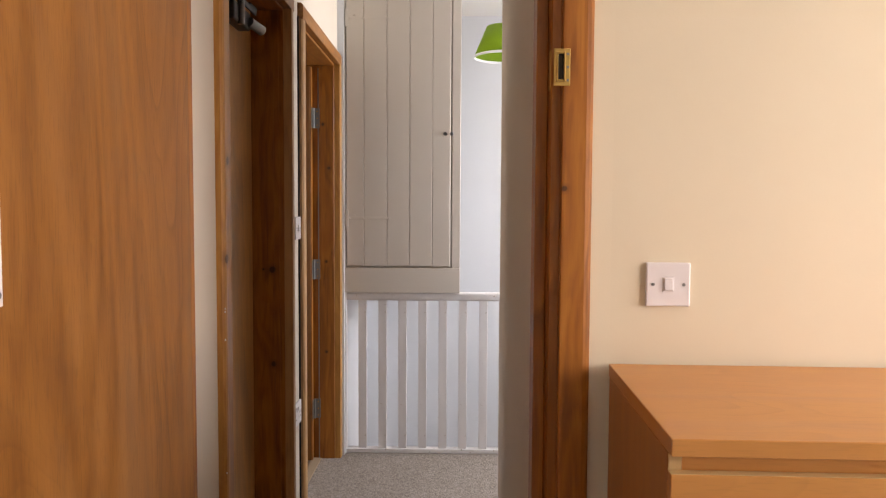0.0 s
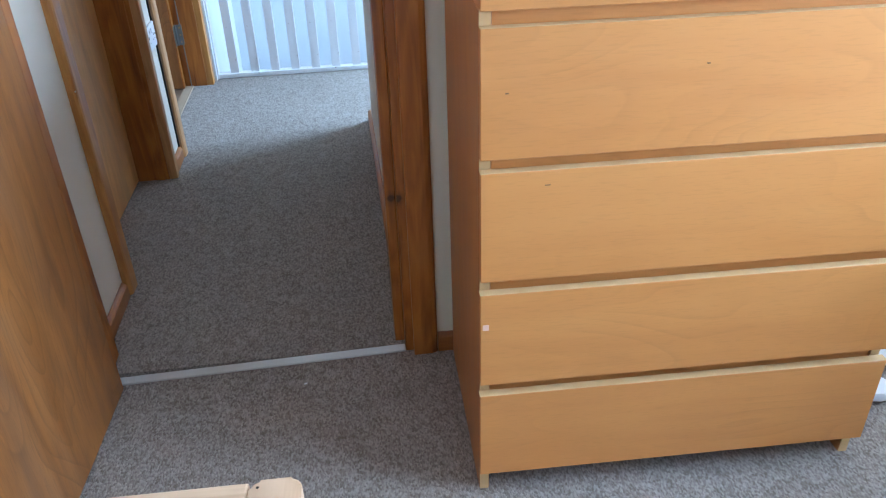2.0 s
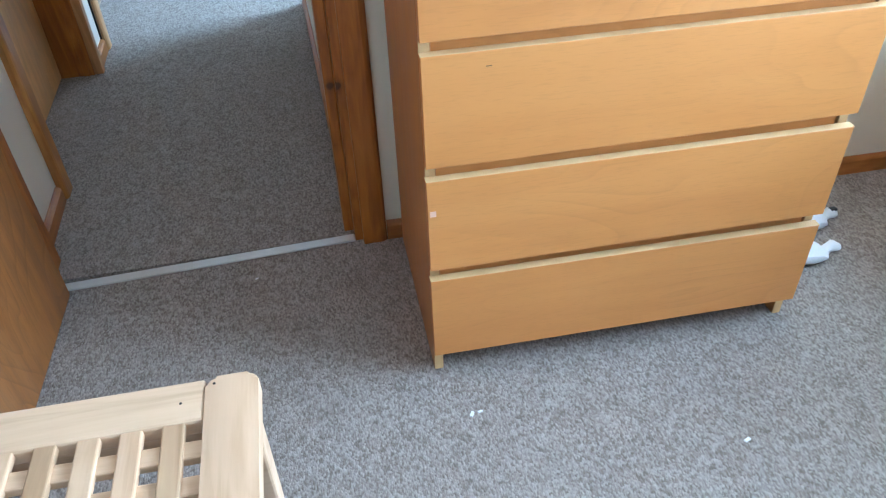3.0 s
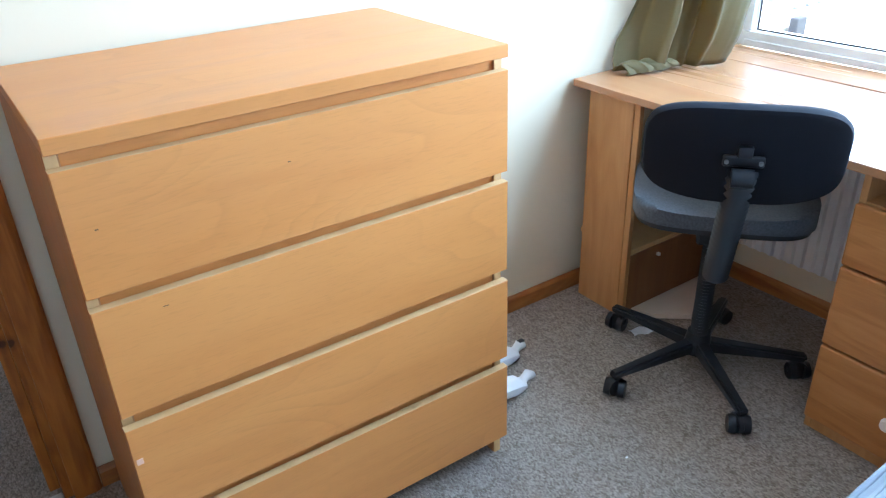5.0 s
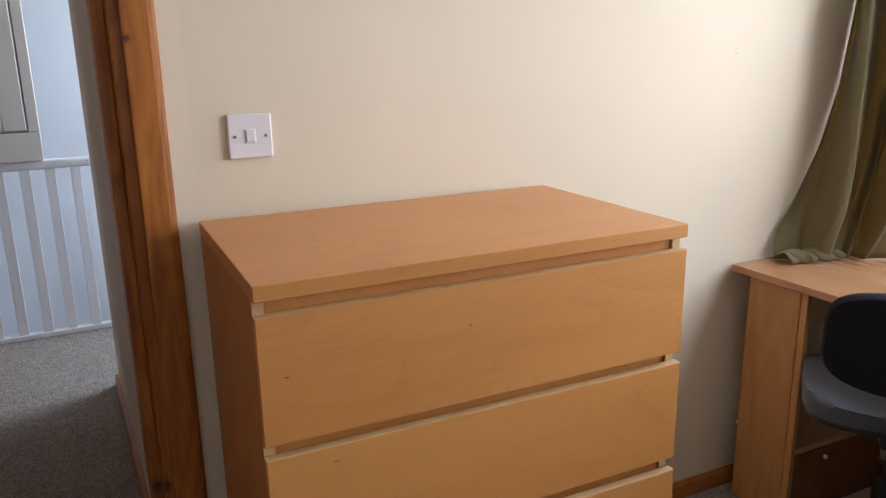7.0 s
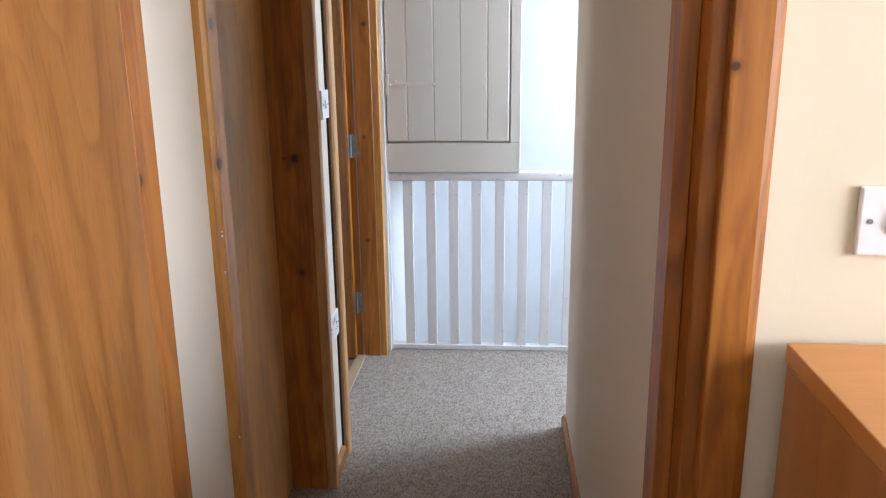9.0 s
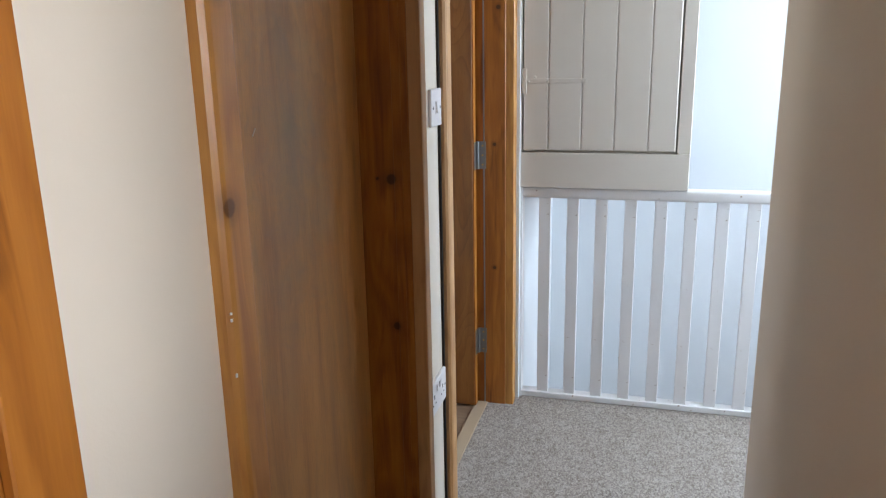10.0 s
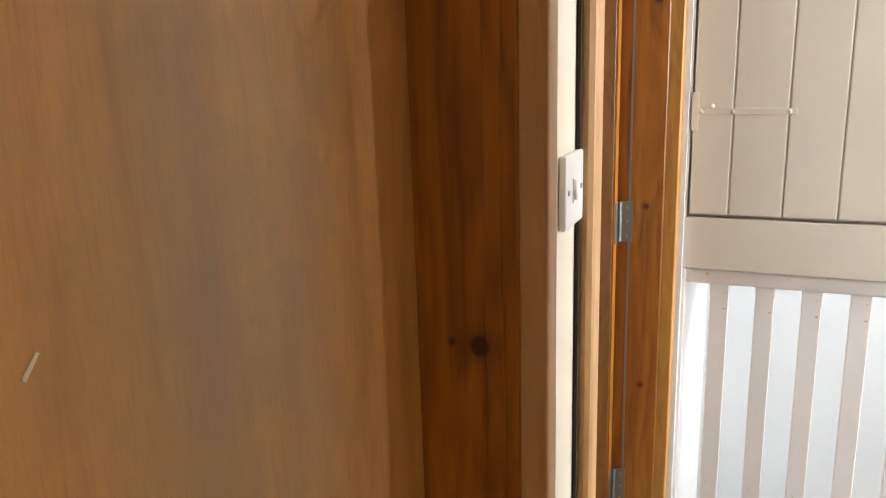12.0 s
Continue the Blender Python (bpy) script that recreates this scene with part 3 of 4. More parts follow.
def doors_hall():
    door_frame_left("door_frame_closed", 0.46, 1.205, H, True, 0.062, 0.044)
    d = tagged(new("door_2"), "worn varnished plywood flush door, closed in its pine frame", "door", kind="structure")
    part("door_leaf", box(-1.078, -1.038, 0.463, 1.202, 0.006, 1.995, bevel=0.0015), PLY_WORN, d)
    part("edge_lipping", box(-1.0378, -1.0365, 0.463, 0.47, 0.006, 1.995), PINE, d)
    part("scratch", box(-0.001, 0.001, -0.0012, 0.0012, -0.008, 0.008, m=pose(-1.0378, 0.742, 1.228, -40, 0, 0)), plain("bare_wood", (0.85, 0.74, 0.58), 0.7), d, "pale diagonal scratch")
    c = thing("door_closer", "grey metal overhead door closer with arm, screwed to the closed door", "door closer", (-1.036, 0.90, 1.915))
    part("closer_body", box(0.001, 0.045, -0.06, 0.13, -0.03, 0.03, bevel=0.008, seg=3), IRON, c, "", True)
    part("closer_arm", box(0.05, 0.057, -0.02, 0.16, 0.028, 0.048, bevel=0.002), IRON, c)
    part("closer_link", box(0.04, 0.047, 0.12, 0.205, 0.048, 0.066, bevel=0.002), IRON, c)
    part("closer_pivot", tube((0.048, 0.10, -0.005), (0.075, 0.16, -0.020), 0.017), STEEL, c)
    part("closer_spindle", tube((0.05, 0.0, -0.036), (0.05, 0.0, 0.05), 0.011), STEEL, c)
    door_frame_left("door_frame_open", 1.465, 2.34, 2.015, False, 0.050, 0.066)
    d = tagged(new("door_3"), "varnished plywood flush door standing open into the back room", "door", kind="structure")
    part("door_leaf", box(-1.79, -1.035, 2.290, 2.328, 0.008, 2.0, bevel=0.0015), PLY, d)
    part("edge_lipping", box(-1.0348, -1.031, 2.291, 2.327, 0.008, 2.0), PINE, d)
    part("draught_strip", box(-1.006, -1.001, 2.3362, 2.3395, 0.0, 2.0), STEEL, d)
    for z in (0.215, 0.935, 1.70):
        h = part("hinge", boxes([(-1.028, -0.996, 2.336, 2.3395, z, z + 0.10), (-1.0308, -1.029, 2.295, 2.326, z, z + 0.10)]), STEEL, d, "dull steel butt hinge")
        part("hinge_knuckle", tube((-1.025, 2.331, z), (-1.025, 2.331, z + 0.10), 0.005, n=10), STEEL, h)
        for dz in (0.015, 0.05, 0.085):
            part("screw", tube((-1.008, 2.3362, z + dz), (-1.008, 2.3352, z + dz), 0.0035, n=8), BRASS, h)
    f = next(o for o in scene.objects if o.name == "door_frame_closed")
    for y, z, h in ((0.3965, 0.965, 0.005), (0.3965, 1.037, 0.004), (0.3965, 1.046, 0.003), (0.3965, 0.62, 0.004)):
        part("varnish_chip", box(-0.895, -0.8925, y - 0.001, y + 0.0015, z, z + h, bevel=0.0004), PAPER, f)
    f = next(o for o in scene.objects if o.name == "door_frame_open")
    # Solid dark strip added where the architrave's edge lies in shade.
    part("shadow_gap", box(LX + 0.0005, LX + 0.006, 1.404, 1.4125, 0.0, 2.03), DARK, f, "dark strip standing for the shade beside the architrave")
    setting("threshold_back_room", box(-1.04, -0.992, 1.466, 2.339, 0.0, 0.006, bevel=0.002), TIMBER)


def trims():
    setting("wall_chip", slab([(1.398, -0.0445), (1.4, -0.0445), (1.4, -0.040), (1.398, -0.040)], 1.296, 1.300), STEEL)
    setting("wall_chip", slab([(1.403, -0.0448), (1.4045, -0.0448), (1.4045, -0.040), (1.403, -0.040)], 1.306, 1.3085), STEEL)
    setting("threshold_bar", box(DX0 + 0.014, DX1 - 0.001, -0.014, 0.014, 0.0005, 0.007, bevel=0.003, seg=2, m=pose(0, 0.013, 0, 0, 0, 1.3)), plain("worn_aluminium", (0.62, 0.60, 0.57), 0.4, 0.3))
    skirting("baseboard_bedroom", (BX, SLOPE * BX, 0), (DX1 + 0.083, 0, 0))
    skirting("baseboard_window", (BX, -3.2, 0), (BX, -0.078, 0))
    skirting("baseboard_hall_near", (LX, 0.388, 0), (LX, WT, 0))
    skirting("baseboard_hall_middle", (LX, 1.406, 0), (LX, 1.258, 0))
    skirting("baseboard_hall_right", (RX, WT + 0.002, 0), (RX, LAND + 0.015, 0))


def switch(name, label, at, rz, w=0.087, kind="rocker"):
    """A wall plate, built facing -y."""
    s = thing(name, label, "light switch" if kind == "rocker" else "power socket", at, rz)
    bm = bmesh.new()
    add_box(bm, -w / 2, w / 2, -0.009, 0.0, -0.0435, 0.0435, bevel=0.003, seg=2)
    part("plate", bm, PLASTIC, s)
    for x in (-0.030, 0.030) if w < 0.1 else (-0.0605, 0.0605):
        part("screw", tube((x, -0.0088, 0), (x, -0.0102, 0), 0.0034, n=10), STEEL, s)
    if kind == "rocker":
        part("rocker_surround", box(-0.0115, 0.0115, -0.0105, -0.0088, -0.015, 0.015, bevel=0.001), PLASTIC, s)
        part("rocker", box(-0.009, 0.009, -0.0135, -0.0095, -0.0125, 0.0125, bevel=0.0015, m=pose(0, 0, 0, -5)), PLASTIC, s)
    else:
        for x in (-0.037, 0.037):
            part("pin_holes", boxes([(x - 0.003, x + 0.003, -0.0094, -0.0088, 0.0, 0.010), (x - 0.014, x - 0.008, -0.0094, -0.0088, -0.016, -0.012), (x + 0.008, x + 0.014, -0.0094, -0.0088, -0.016, -0.012)]), DARK, s)
            part("rocker", box(x * 0.35 - 0.006, x * 0.35 + 0.006, -0.012, -0.0088, 0.014, 0.030, bevel=0.001), PLASTIC, s)
    return s


# ---- landing ----
def balustrade():
    b = thing("balustrade", "white-painted landing balustrade with flat slats, chipped gloss paint", "balustrade", (0, 0, 0))
    part("handrail", box(-0.88, 1.6, BAL - 0.020, BAL + 0.030, 0.815, 0.858, bevel=0.010, seg=3), GLOSS, b, "", True)
    part("base_rail", box(-0.88, 1.6, BAL - 0.020, BAL + 0.028, 0.003, 0.026, bevel=0.003, seg=2), GLOSS, b)
    part("half_newel", box(-0.905, -0.874, BAL - 0.022, BAL + 0.03, 0.0, 0.86, bevel=0.002), GLOSS, b)
    first = None
    for k in range(24):
        x = -0.793 + 0.106 * k
        if x > 1.55:
            break
        if first is None:
            o = part("baluster", box(-0.022, 0.022, -0.009, 0.009, 0.024, 0.818, bevel=0.0015), GLOSS, b)
            first = o
        else:
            o = new("baluster", first.data)
            o.parent = b
        o.matrix_basis = pose(x + random.uniform(-0.002, 0.002), BAL, 0)


def cupboard():
    y = 2.418
    c = thing("stair_cupboard", "off-white painted boarded cupboard over the stairwell, door shut", "cupboard", (0, 0, 0))
    part("carcass", box(-0.882, -0.285, y + 0.024, 3.05, 0.862, 2.515), CUPBOARD, c)
    part("bottom_rail", box(-0.900, -0.281, y - 0.002, y + 0.022, 0.858, 0.988, bevel=0.002), CUPBOARD, c)
    part("stile", box(-0.326, -0.281, y, y + 0.022, 0.988, 2.515, bevel=0.002), CUPBOARD, c)
    part("hinge_stile", box(-0.900, -0.877, y, y + 0.022, 0.988, 2.515, bevel=0.002), CUPBOARD, c)
    d = part("door", box(-0.872, -0.332, y + 0.012, y + 0.020, 0.996, 2.48), CUPBOARD, c)
    xs = [-0.872, -0.782, -0.6625, -0.5455, -0.4275, -0.332]
    for a, b in zip(xs, xs[1:]):
        part("board", box(a + 0.0004, b - 0.0004, y - 0.003, y + 0.0118, 0.996, 2.48, bevel=0.0035), CUPBOARD, d)
    for z in (1.245, 2.27):
        part("strap_hinge", boxes([(-0.868, -0.645, y - 0.0055, y - 0.003, z - 0.008, z + 0.008), (-0.876, -0.86, y - 0.008, y - 0.003, z - 0.045, z + 0.045)], bevel=0.0012), CUPBOARD, d)
        for x in (-0.855, -0.83, -0.785, -0.662):
            part("rivet", tube((x, y - 0.0055, z + (0.014 if x == -0.83 else 0)), (x, y - 0.0095, z + (0.014 if x == -0.83 else 0)), 0.0055, 0.003, n=8), CUPBOARD, d)
    k = part("latch", tube((-0.361, y - 0.004, 1.683), (-0.361, y - 0.02, 1.683), 0.010, 0.007), IRON, d)
    part("latch_ring", tube((-0.328, y - 0.001, 1.683), (-0.328, y - 0.012, 1.683), 0.010, 0.008), STEEL, k)
    part("screw", tube((-0.888, y - 0.002, 0.872), (-0.888, y - 0.004, 0.872), 0.005, n=8), RUBBER, c)


def pendant():
    p = thing("pendant_lamp", "lime green tapered lampshade with white rim, hanging over the stairs", "lamp", (-0.030, 2.85, 2.150))
    bm = tube((0, 0, 0.014), (0, 0, 0.175), 0.172, 0.105, n=40, caps=False)
    thicken(part("shade", bm, GREEN, p, "", True), 0.002)
    thicken(part("rim", tube((0, 0, 0.0), (0, 0, 0.014), 0.175, 0.1725, n=40, caps=False), COTTON, p, "", True), 0.002)
    part("cord", tube((0, 0, 0.14), (0, 0, 0.37), 0.003, n=8), PLASTIC, p)
    part("lampholder", tube((0, 0, 0.08), (0, 0, 0.14), 0.02, n=12), PLASTIC, p)
    part("shade_ring", boxes([(-0.100, 0.100, -0.002, 0.002, 0.135, 0.138), (-0.002, 0.002, -0.100, 0.100, 0.135, 0.138)]), PLASTIC, p)


# ---- bedroom things ----
def chest():
    c = thing("chest_of_drawers", "beech-veneer chest of four wide drawers, standing against the cream wall", "chest of drawers", (-0.0035, -0.0195, 0), -1.7)
    W, D = 0.80, 0.48
    part("top", box(0, W, -D, 0.007, 0.975, 1.0, bevel=0.0012), BIRCH, c)
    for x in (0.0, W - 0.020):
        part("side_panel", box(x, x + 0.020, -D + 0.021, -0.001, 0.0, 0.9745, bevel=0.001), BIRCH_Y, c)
        part("front_edge", box(x + 0.001, x + 0.0185, -D + 0.0185, -D + 0.0208, 0.0, 0.974), BIRCH_EDGE, c)
    part("back_panel", box(0.021, W - 0.021, -0.010, -0.004, 0.04, 0.974), BIRCH, c)
    part("plinth_rail", box(0.021, W - 0.021, -D + 0.045, -D + 0.060, 0.03, 0.09), BIRCH, c)
    for z in (0.9745, 0.752, 0.523, 0.295):
        part("grip_rail", box(0.021, W - 0.021, -D + 0.024, -D + 0.044, z - 0.05, z), BIRCH, c)
    for k, (z0, z1, out, tilt) in enumerate(((0.7475, 0.951, 0, 0), (0.5225, 0.7255, 0.0015, 0), (0.297, 0.4975, 0.004, 0.15), (0.066, 0.271, 0.005, 0.25))):
        d = part("drawer", box(0.0, W, -D, -D + 0.018, z0, z1, bevel=0.001), BIRCH, c, m=pose(0, -out, 0, 0, 0, -tilt))
        part("drawer_top_edge", box(0.0, W, -D + 0.0002, -D + 0.0175, z1 + 0.0002, z1 + 0.0008), BIRCH_EDGE, d)
        part("drawer_box", boxes([(0.03, 0.045, -D + 0.019, -0.04, z0 + 0.02, z1 - 0.06), (W - 0.045, W - 0.03, -D + 0.019, -0.04, z0 + 0.02, z1 - 0.06), (0.045, W - 0.045, -D + 0.019, -0.04, z0 + 0.02, z0 + 0.025)]), BIRCH_EDGE, d)
    part("scuff", box(0.003, 0.014, -D - 0.0052, -D - 0.0041, 0.424, 0.436, bevel=0.0003), plain("pink_scuff", (0.80, 0.50, 0.38), 0.7), c, "pale pink scuff")
    for x, z, dr in ((0.108, 0.700, 0.0048), (0.345, 0.883, 0.0022), (0.040, 0.855, 0.0025)):
        part("surface_mark", box(x - dr, x + dr, -D - 0.0019, -D - 0.0014 if z < 0.75 else -D - 0.0002, z - 0.0008, z + 0.0008), plain("brown_mark", (0.18, 0.085, 0.03), 0.6), c)


def lattice_table():
    t = thing("slatted_table", "small pale wooden table with slatted lattice top, on the carpet", "table", (-0.313, -0.862, 0), -1.5)
    S, Z, W = 0.50, 0.50, 0.066
    for x0 in (-W, -S):
        o = slab([(x0 + W / 2 + x, -S / 2 + y) for x, y in rounded(W, S, 0.014)], Z - 0.028, Z, 0.006, 3)
        part("top_stile", o, ACACIA, t, "", True)
    for y0 in (-W, -S):
        part("top_rail", box(-S + W + 0.0004, -W - 0.0004, y0, y0 + W, Z - 0.028, Z - 0.0012, bevel=0.004, seg=2), ACACIA_X, t)
    for k in range(7):
        at = -W - 0.0225 - 0.0134 - k * 0.0493
        part("lattice_slat", box(-S + W - 0.004, -W + 0.004, at - 0.0130, at + 0.0130, Z - 0.022, Z - 0.0085, bevel=0.0025, seg=2), ACACIA_X, t)
        part("lattice_slat", box(at - 0.0134, at + 0.0134, -S + W - 0.004, -W + 0.004, Z - 0.0155, Z - 0.003, bevel=0.0025, seg=2), ACACIA if k % 3 else ACACIA_DARK, t)
    part("nail_hole", tube((-0.095, -0.035, Z - 0.0011), (-0.095, -0.035, Z - 0.0008), 0.002, n=8), DARK, t)
    part("nail_hole", tube((-0.055, -0.012, Z), (-0.055, -0.012, Z + 0.0003), 0.002, n=8), DARK, t)
    for x in (-0.050, -S + 0.010):
        for y in (-0.050, -S + 0.010):
            part("leg", box(x, x + 0.04, y, y + 0.04, 0.0, Z - 0.0285, bevel=0.004, seg=2), ACACIA_X, t)
    for z in (0.40, 0.10):
        for a in (-0.035, -S + 0.017):
            part("side_rail", box(a, a + 0.018, -S + 0.051, -0.051, z, z + 0.05), ACACIA, t)
            part("side_rail", box(-S + 0.051, -0.051, a, a + 0.018, z, z + 0.05), ACACIA_X, t)


def desk():
    d = thing("desk", "wood-effect desk under the window with a drawer pedestal", "desk", (0, 0, 0))
    d.matrix_basis = pose(1.436, -0.056, 0, 0, 0, -1.6) @ pose(-1.436, 0, 0)
    x0, x1 = 1.436, BX - 0.006
    part("desktop", box(x0, x1, -1.32, 0.0, 0.694, 0.715, bevel=0.0025, seg=2), DESKTOP, d)
    part("end_panel", box(x0 + 0.026, x0 + 0.046, -0.214, -0.045, 0, 0.6935, bevel=0.0015), DESKWOOD, d)
    part("panel_edging", box(x0 + 0.029, x0 + 0.046, -0.235, -0.2145, 0, 0.6935, bevel=0.0015), DESKWOOD, d)
    part("back_panel", box(x0 + 0.047, x0 + 0.42, -0.235, -0.218, 0.0, 0.212), wood("dark_panel", (0.34, 0.15, 0.055), (0.27, 0.11, 0.038), (0.2, 0.075, 0.024), "z", 0.6), d)
    part("lower_shelf", box(x0 + 0.047, x0 + 0.42, -0.232, -0.02, 0.2125, 0.228), BIRCH_EDGE, d)
    part("shelf_pin", tube((x0 + 0.17, -0.235, 0.180), (x0 + 0.17, -0.243, 0.180), 0.006), PLASTIC, d)
    part("base_board", slab([(x0 + 0.10, -0.30), (x0 + 0.19, -0.375), (x0 + 0.40, -0.2355), (x0 + 0.07, -0.2355)], 0.001, 0.017), plain("cream_board", (0.66, 0.56, 0.46), 0.5), d)
    py0, py1, px = -1.245, -0.855, x0 + 0.012
    p = part("pedestal", boxes([(px + 0.02, x1 - 0.03, py1 - 0.016, py1, 0.0, 0.6935), (px + 0.02, x1 - 0.03, py0, py0 + 0.016, 0.0, 0.6935), (px + 0.02, x1 - 0.03, py0 + 0.0165, py1 - 0.0165, 0.612, 0.625),
                                (x1 - 0.045, x1 - 0.0305, py0 + 0.0165, py1 - 0.0165, 0.0, 0.569), (px + 0.02, x1 - 0.05, py0 + 0.0165, py1 - 0.0165, 0.0, 0.03)], bevel=0.0008), DESKWOOD, d)
    for z0, z1 in ((0.040, 0.254), (0.260, 0.466), (0.472, 0.622)):
        q = part("drawer", box(px, px + 0.0195, py0 - 0.002 + 0.004, py1 - 0.002, z0, z1, bevel=0.006, seg=3), DRAWERWOOD, d)
        part("drawer_knob", add_tube(tube((px, (py0 + py1) / 2, (z0 + z1) / 2), (px - 0.012, (py0 + py1) / 2, (z0 + z1) / 2), 0.007), (px - 0.012, (py0 + py1) / 2, (z0 + z1) / 2), (px - 0.024, (py0 + py1) / 2, (z0 + z1) / 2), 0.017, 0.013), PLASTIC, q)
    solo("paper_sheet", box(-0.06, 0.06, -0.085, 0.085, 0, 0.0012, m=pose(1.52, -1.02, 0.7155, 0, 0, 20)), PAPER, "sheet of white paper lying on the desktop", "paper")


def bellows(a, b, r, n):
    return add_tube(bmesh.new(), a, b, r, n=20, rings=n * 4, radius=lambda t: r * (0.86 + 0.14 * math.cos(2 * math.pi * t * n)))


def office_chair():
    c = thing("office_chair", "grey cloth swivel chair with black backrest, standing at the desk", "office chair", (1.422, -0.593, 0), 38)
    h = part("base_hub", tube((0, 0, 0.065), (0, 0, 0.125), 0.042, 0.03, n=24), BLACK, c, "", True)
    for a in (-17, 57, 130, 202, 273):
        ca, sa = math.cos(radians(a)), math.sin(radians(a))
        m = pose(0, 0, 0, 0, 0, a)
        bm = bmesh.new()
        add_box(bm, 0.025, 0.285, -0.019, 0.019, 0.064, 0.102)
        for v in bm.verts:
            if v.co.x > 0.2:
                v.co.y *= 0.72
                v.co.z = 0.060 if v.co.z < 0.08 else 0.080
        bmesh.ops.bevel(bm, geom=list(bm.edges), offset=0.006, segments=2, affect="EDGES")
        leg = part("base_arm", bm, BLACK, c, "", True, m)
        w = bmesh.new()
        for s in (-1, 1):
            add_tube(w, (0.27, s * 0.010, 0.026), (0.27, s * 0.027, 0.026), 0.026, 0.023, n=20)
        part("castor", w, BLACK, c, "", True, m @ Matrix.Translation((0.27, 0, 0)) @ pose(0, 0, 0, 0, 0, a * 1.7) @ Matrix.Translation((-0.27, 0, 0)))
        hood = add_tube(bmesh.new(), (0.268, -0.0095, 0.030), (0.268, 0.0095, 0.030), 0.027, n=16)
        part("castor_stem", add_tube(hood, (0.27, 0, 0.03), (0.27, 0, 0.066), 0.007, n=10), BLACK, c, "", True, m)
    part("column_cover", bellows((0, 0, 0.115), (0, 0, 0.40), 0.024, 30), BLACK, c, "ribbed black column cover", True)
    part("seat_mechanism", box(-0.06, 0.10, -0.045, 0.045, 0.415, 0.453, bevel=0.008, seg=2), BLACK, c)
    part("back_bar", box(-0.13, -0.0905, -0.022, 0.022, 0.398, 0.412, bevel=0.004, seg=2), BLACK, c)
    part("back_bar_cover", bellows((-0.115, -0.006, 0.372), (-0.262, -0.012, 0.700), 0.032, 19), BLACK, c, "ribbed black cover on the back bar", True)
    out = []
    for k in range(48):
        a = 2 * math.pi * k / 48
        ca, sa = math.cos(a), math.sin(a)
        p = 2 / 4.2
        out.append((0.118 + 0.200 * math.copysign(abs(ca) ** p, ca), -0.015 + 0.226 * math.copysign(abs(sa) ** p, sa)))
    bm = slab(out, 0.469, 0.506, 0.017, 4)
    bm.verts.ensure_lookup_table()
    for v in bm.verts:
        if v.co.z > 0.48:
            v.co.z += 0.010 * (abs(v.co.y) / 0.2) ** 2 - 0.016 * max(0, (v.co.x - 0.11) / 0.2) ** 3
    part("seat", bm, CHAIR_CLOTH, c, "grey cloth seat pad", True)
    part("seat_shell", slab([(0.118 + (x - 0.118) * 0.97, y * 0.97) for x, y in out], 0.4535, 0.4685), BLACK, c, "", True)
    # the backrest: a padded shield, curved round the sitter
    bm = bmesh.new()
    rings = []
    N = 56
    for depth, scale in ((0.0, 0.90), (0.005, 0.975), (0.018, 1.0), (0.034, 0.985), (0.044, 0.92), (0.048, 0.80)):
        ring = []
        for k in range(N):
            a = 2 * math.pi * k / N
            ca, sa = math.cos(a), math.sin(a)
            p = 2 / 4.4
            y = 0.207 * math.copysign(abs(ca) ** p, ca) * scale
            z = 0.114 * math.copysign(abs(sa) ** p, sa) * scale
            z *= 1 - 0.10 * (abs(y) / 0.2) ** 2 * (0.8 if z > 0 else 1.3)
            ring.append(bm.verts.new((depth + 0.55 * y * y, y, z)))
        rings.append(ring)
    for a, b in zip(rings, rings[1:]):
        for k in range(N):
            bm.faces.new((a[k], a[(k + 1) % N], b[(k + 1) % N], b[k]))
    for ring, x in ((rings[0], 0.0), (rings[-1], 0.048)):
        mid = bm.verts.new((x, 0, 0))
        for k in range(N):
            bm.faces.new((ring[k], ring[(k + 1) % N], mid))
    part("backrest", bm, CHAIR_BACK, c, "black backrest pad", True, pose(-0.262, -0.010, 0.728, 0, -8, 0))
    br = part("back_bracket", box(-0.012, -0.001, -0.042, 0.042, -0.020, 0.006, bevel=0.005, seg=3), BLACK, c, "", True, pose(-0.262, -0.010, 0.735, 0, -8, 0))
    part("bracket_knob", tube((-0.03, -0.022, -0.035), (-0.03, 0.022, -0.035), 0.020, n=18), BLACK, br, "", True)
    part("bracket_tab", box(-0.018, -0.002, -0.015, 0.015, 0.004, 0.030, bevel=0.004, seg=2), BLACK, br, "", True)
    for y in (-0.034, 0.034):
        part("bracket_screw", tube((-0.012, y, -0.007), (-0.0155, y, -0.007), 0.005, n=10), STEEL, br)


def smooth_folds():
    """How far the cloth stands out into the room along its width: one broad fold, two narrow ones, then a flat run."""
    keys = [(0, -1.0), (0.09, -1.0), (0.12, 0.2), (0.16, 1.0), (0.24, 1.0), (0.27, -0.5), (0.30, -1.0), (0.41, -1.0), (0.44, -0.1), (0.46, -0.1), (0.48, -0.9), (0.52, -0.9),
            (0.545, 0.3), (0.575, 1.0), (0.62, 0.55), (0.80, 0.35), (0.90, 0.0), (1.0, -0.6)]
    u = np.linspace(0, 1, 401)
    w = np.interp(u, [k[0] for k in keys], [k[1] for k in keys])
    box_filter = np.ones(11) / 11
    for _ in range(2):
        w = np.convolve(np.pad(w, 5, mode="edge"), box_filter, "valid")
    return u, w


FOLD_U, FOLD_W = smooth_folds()


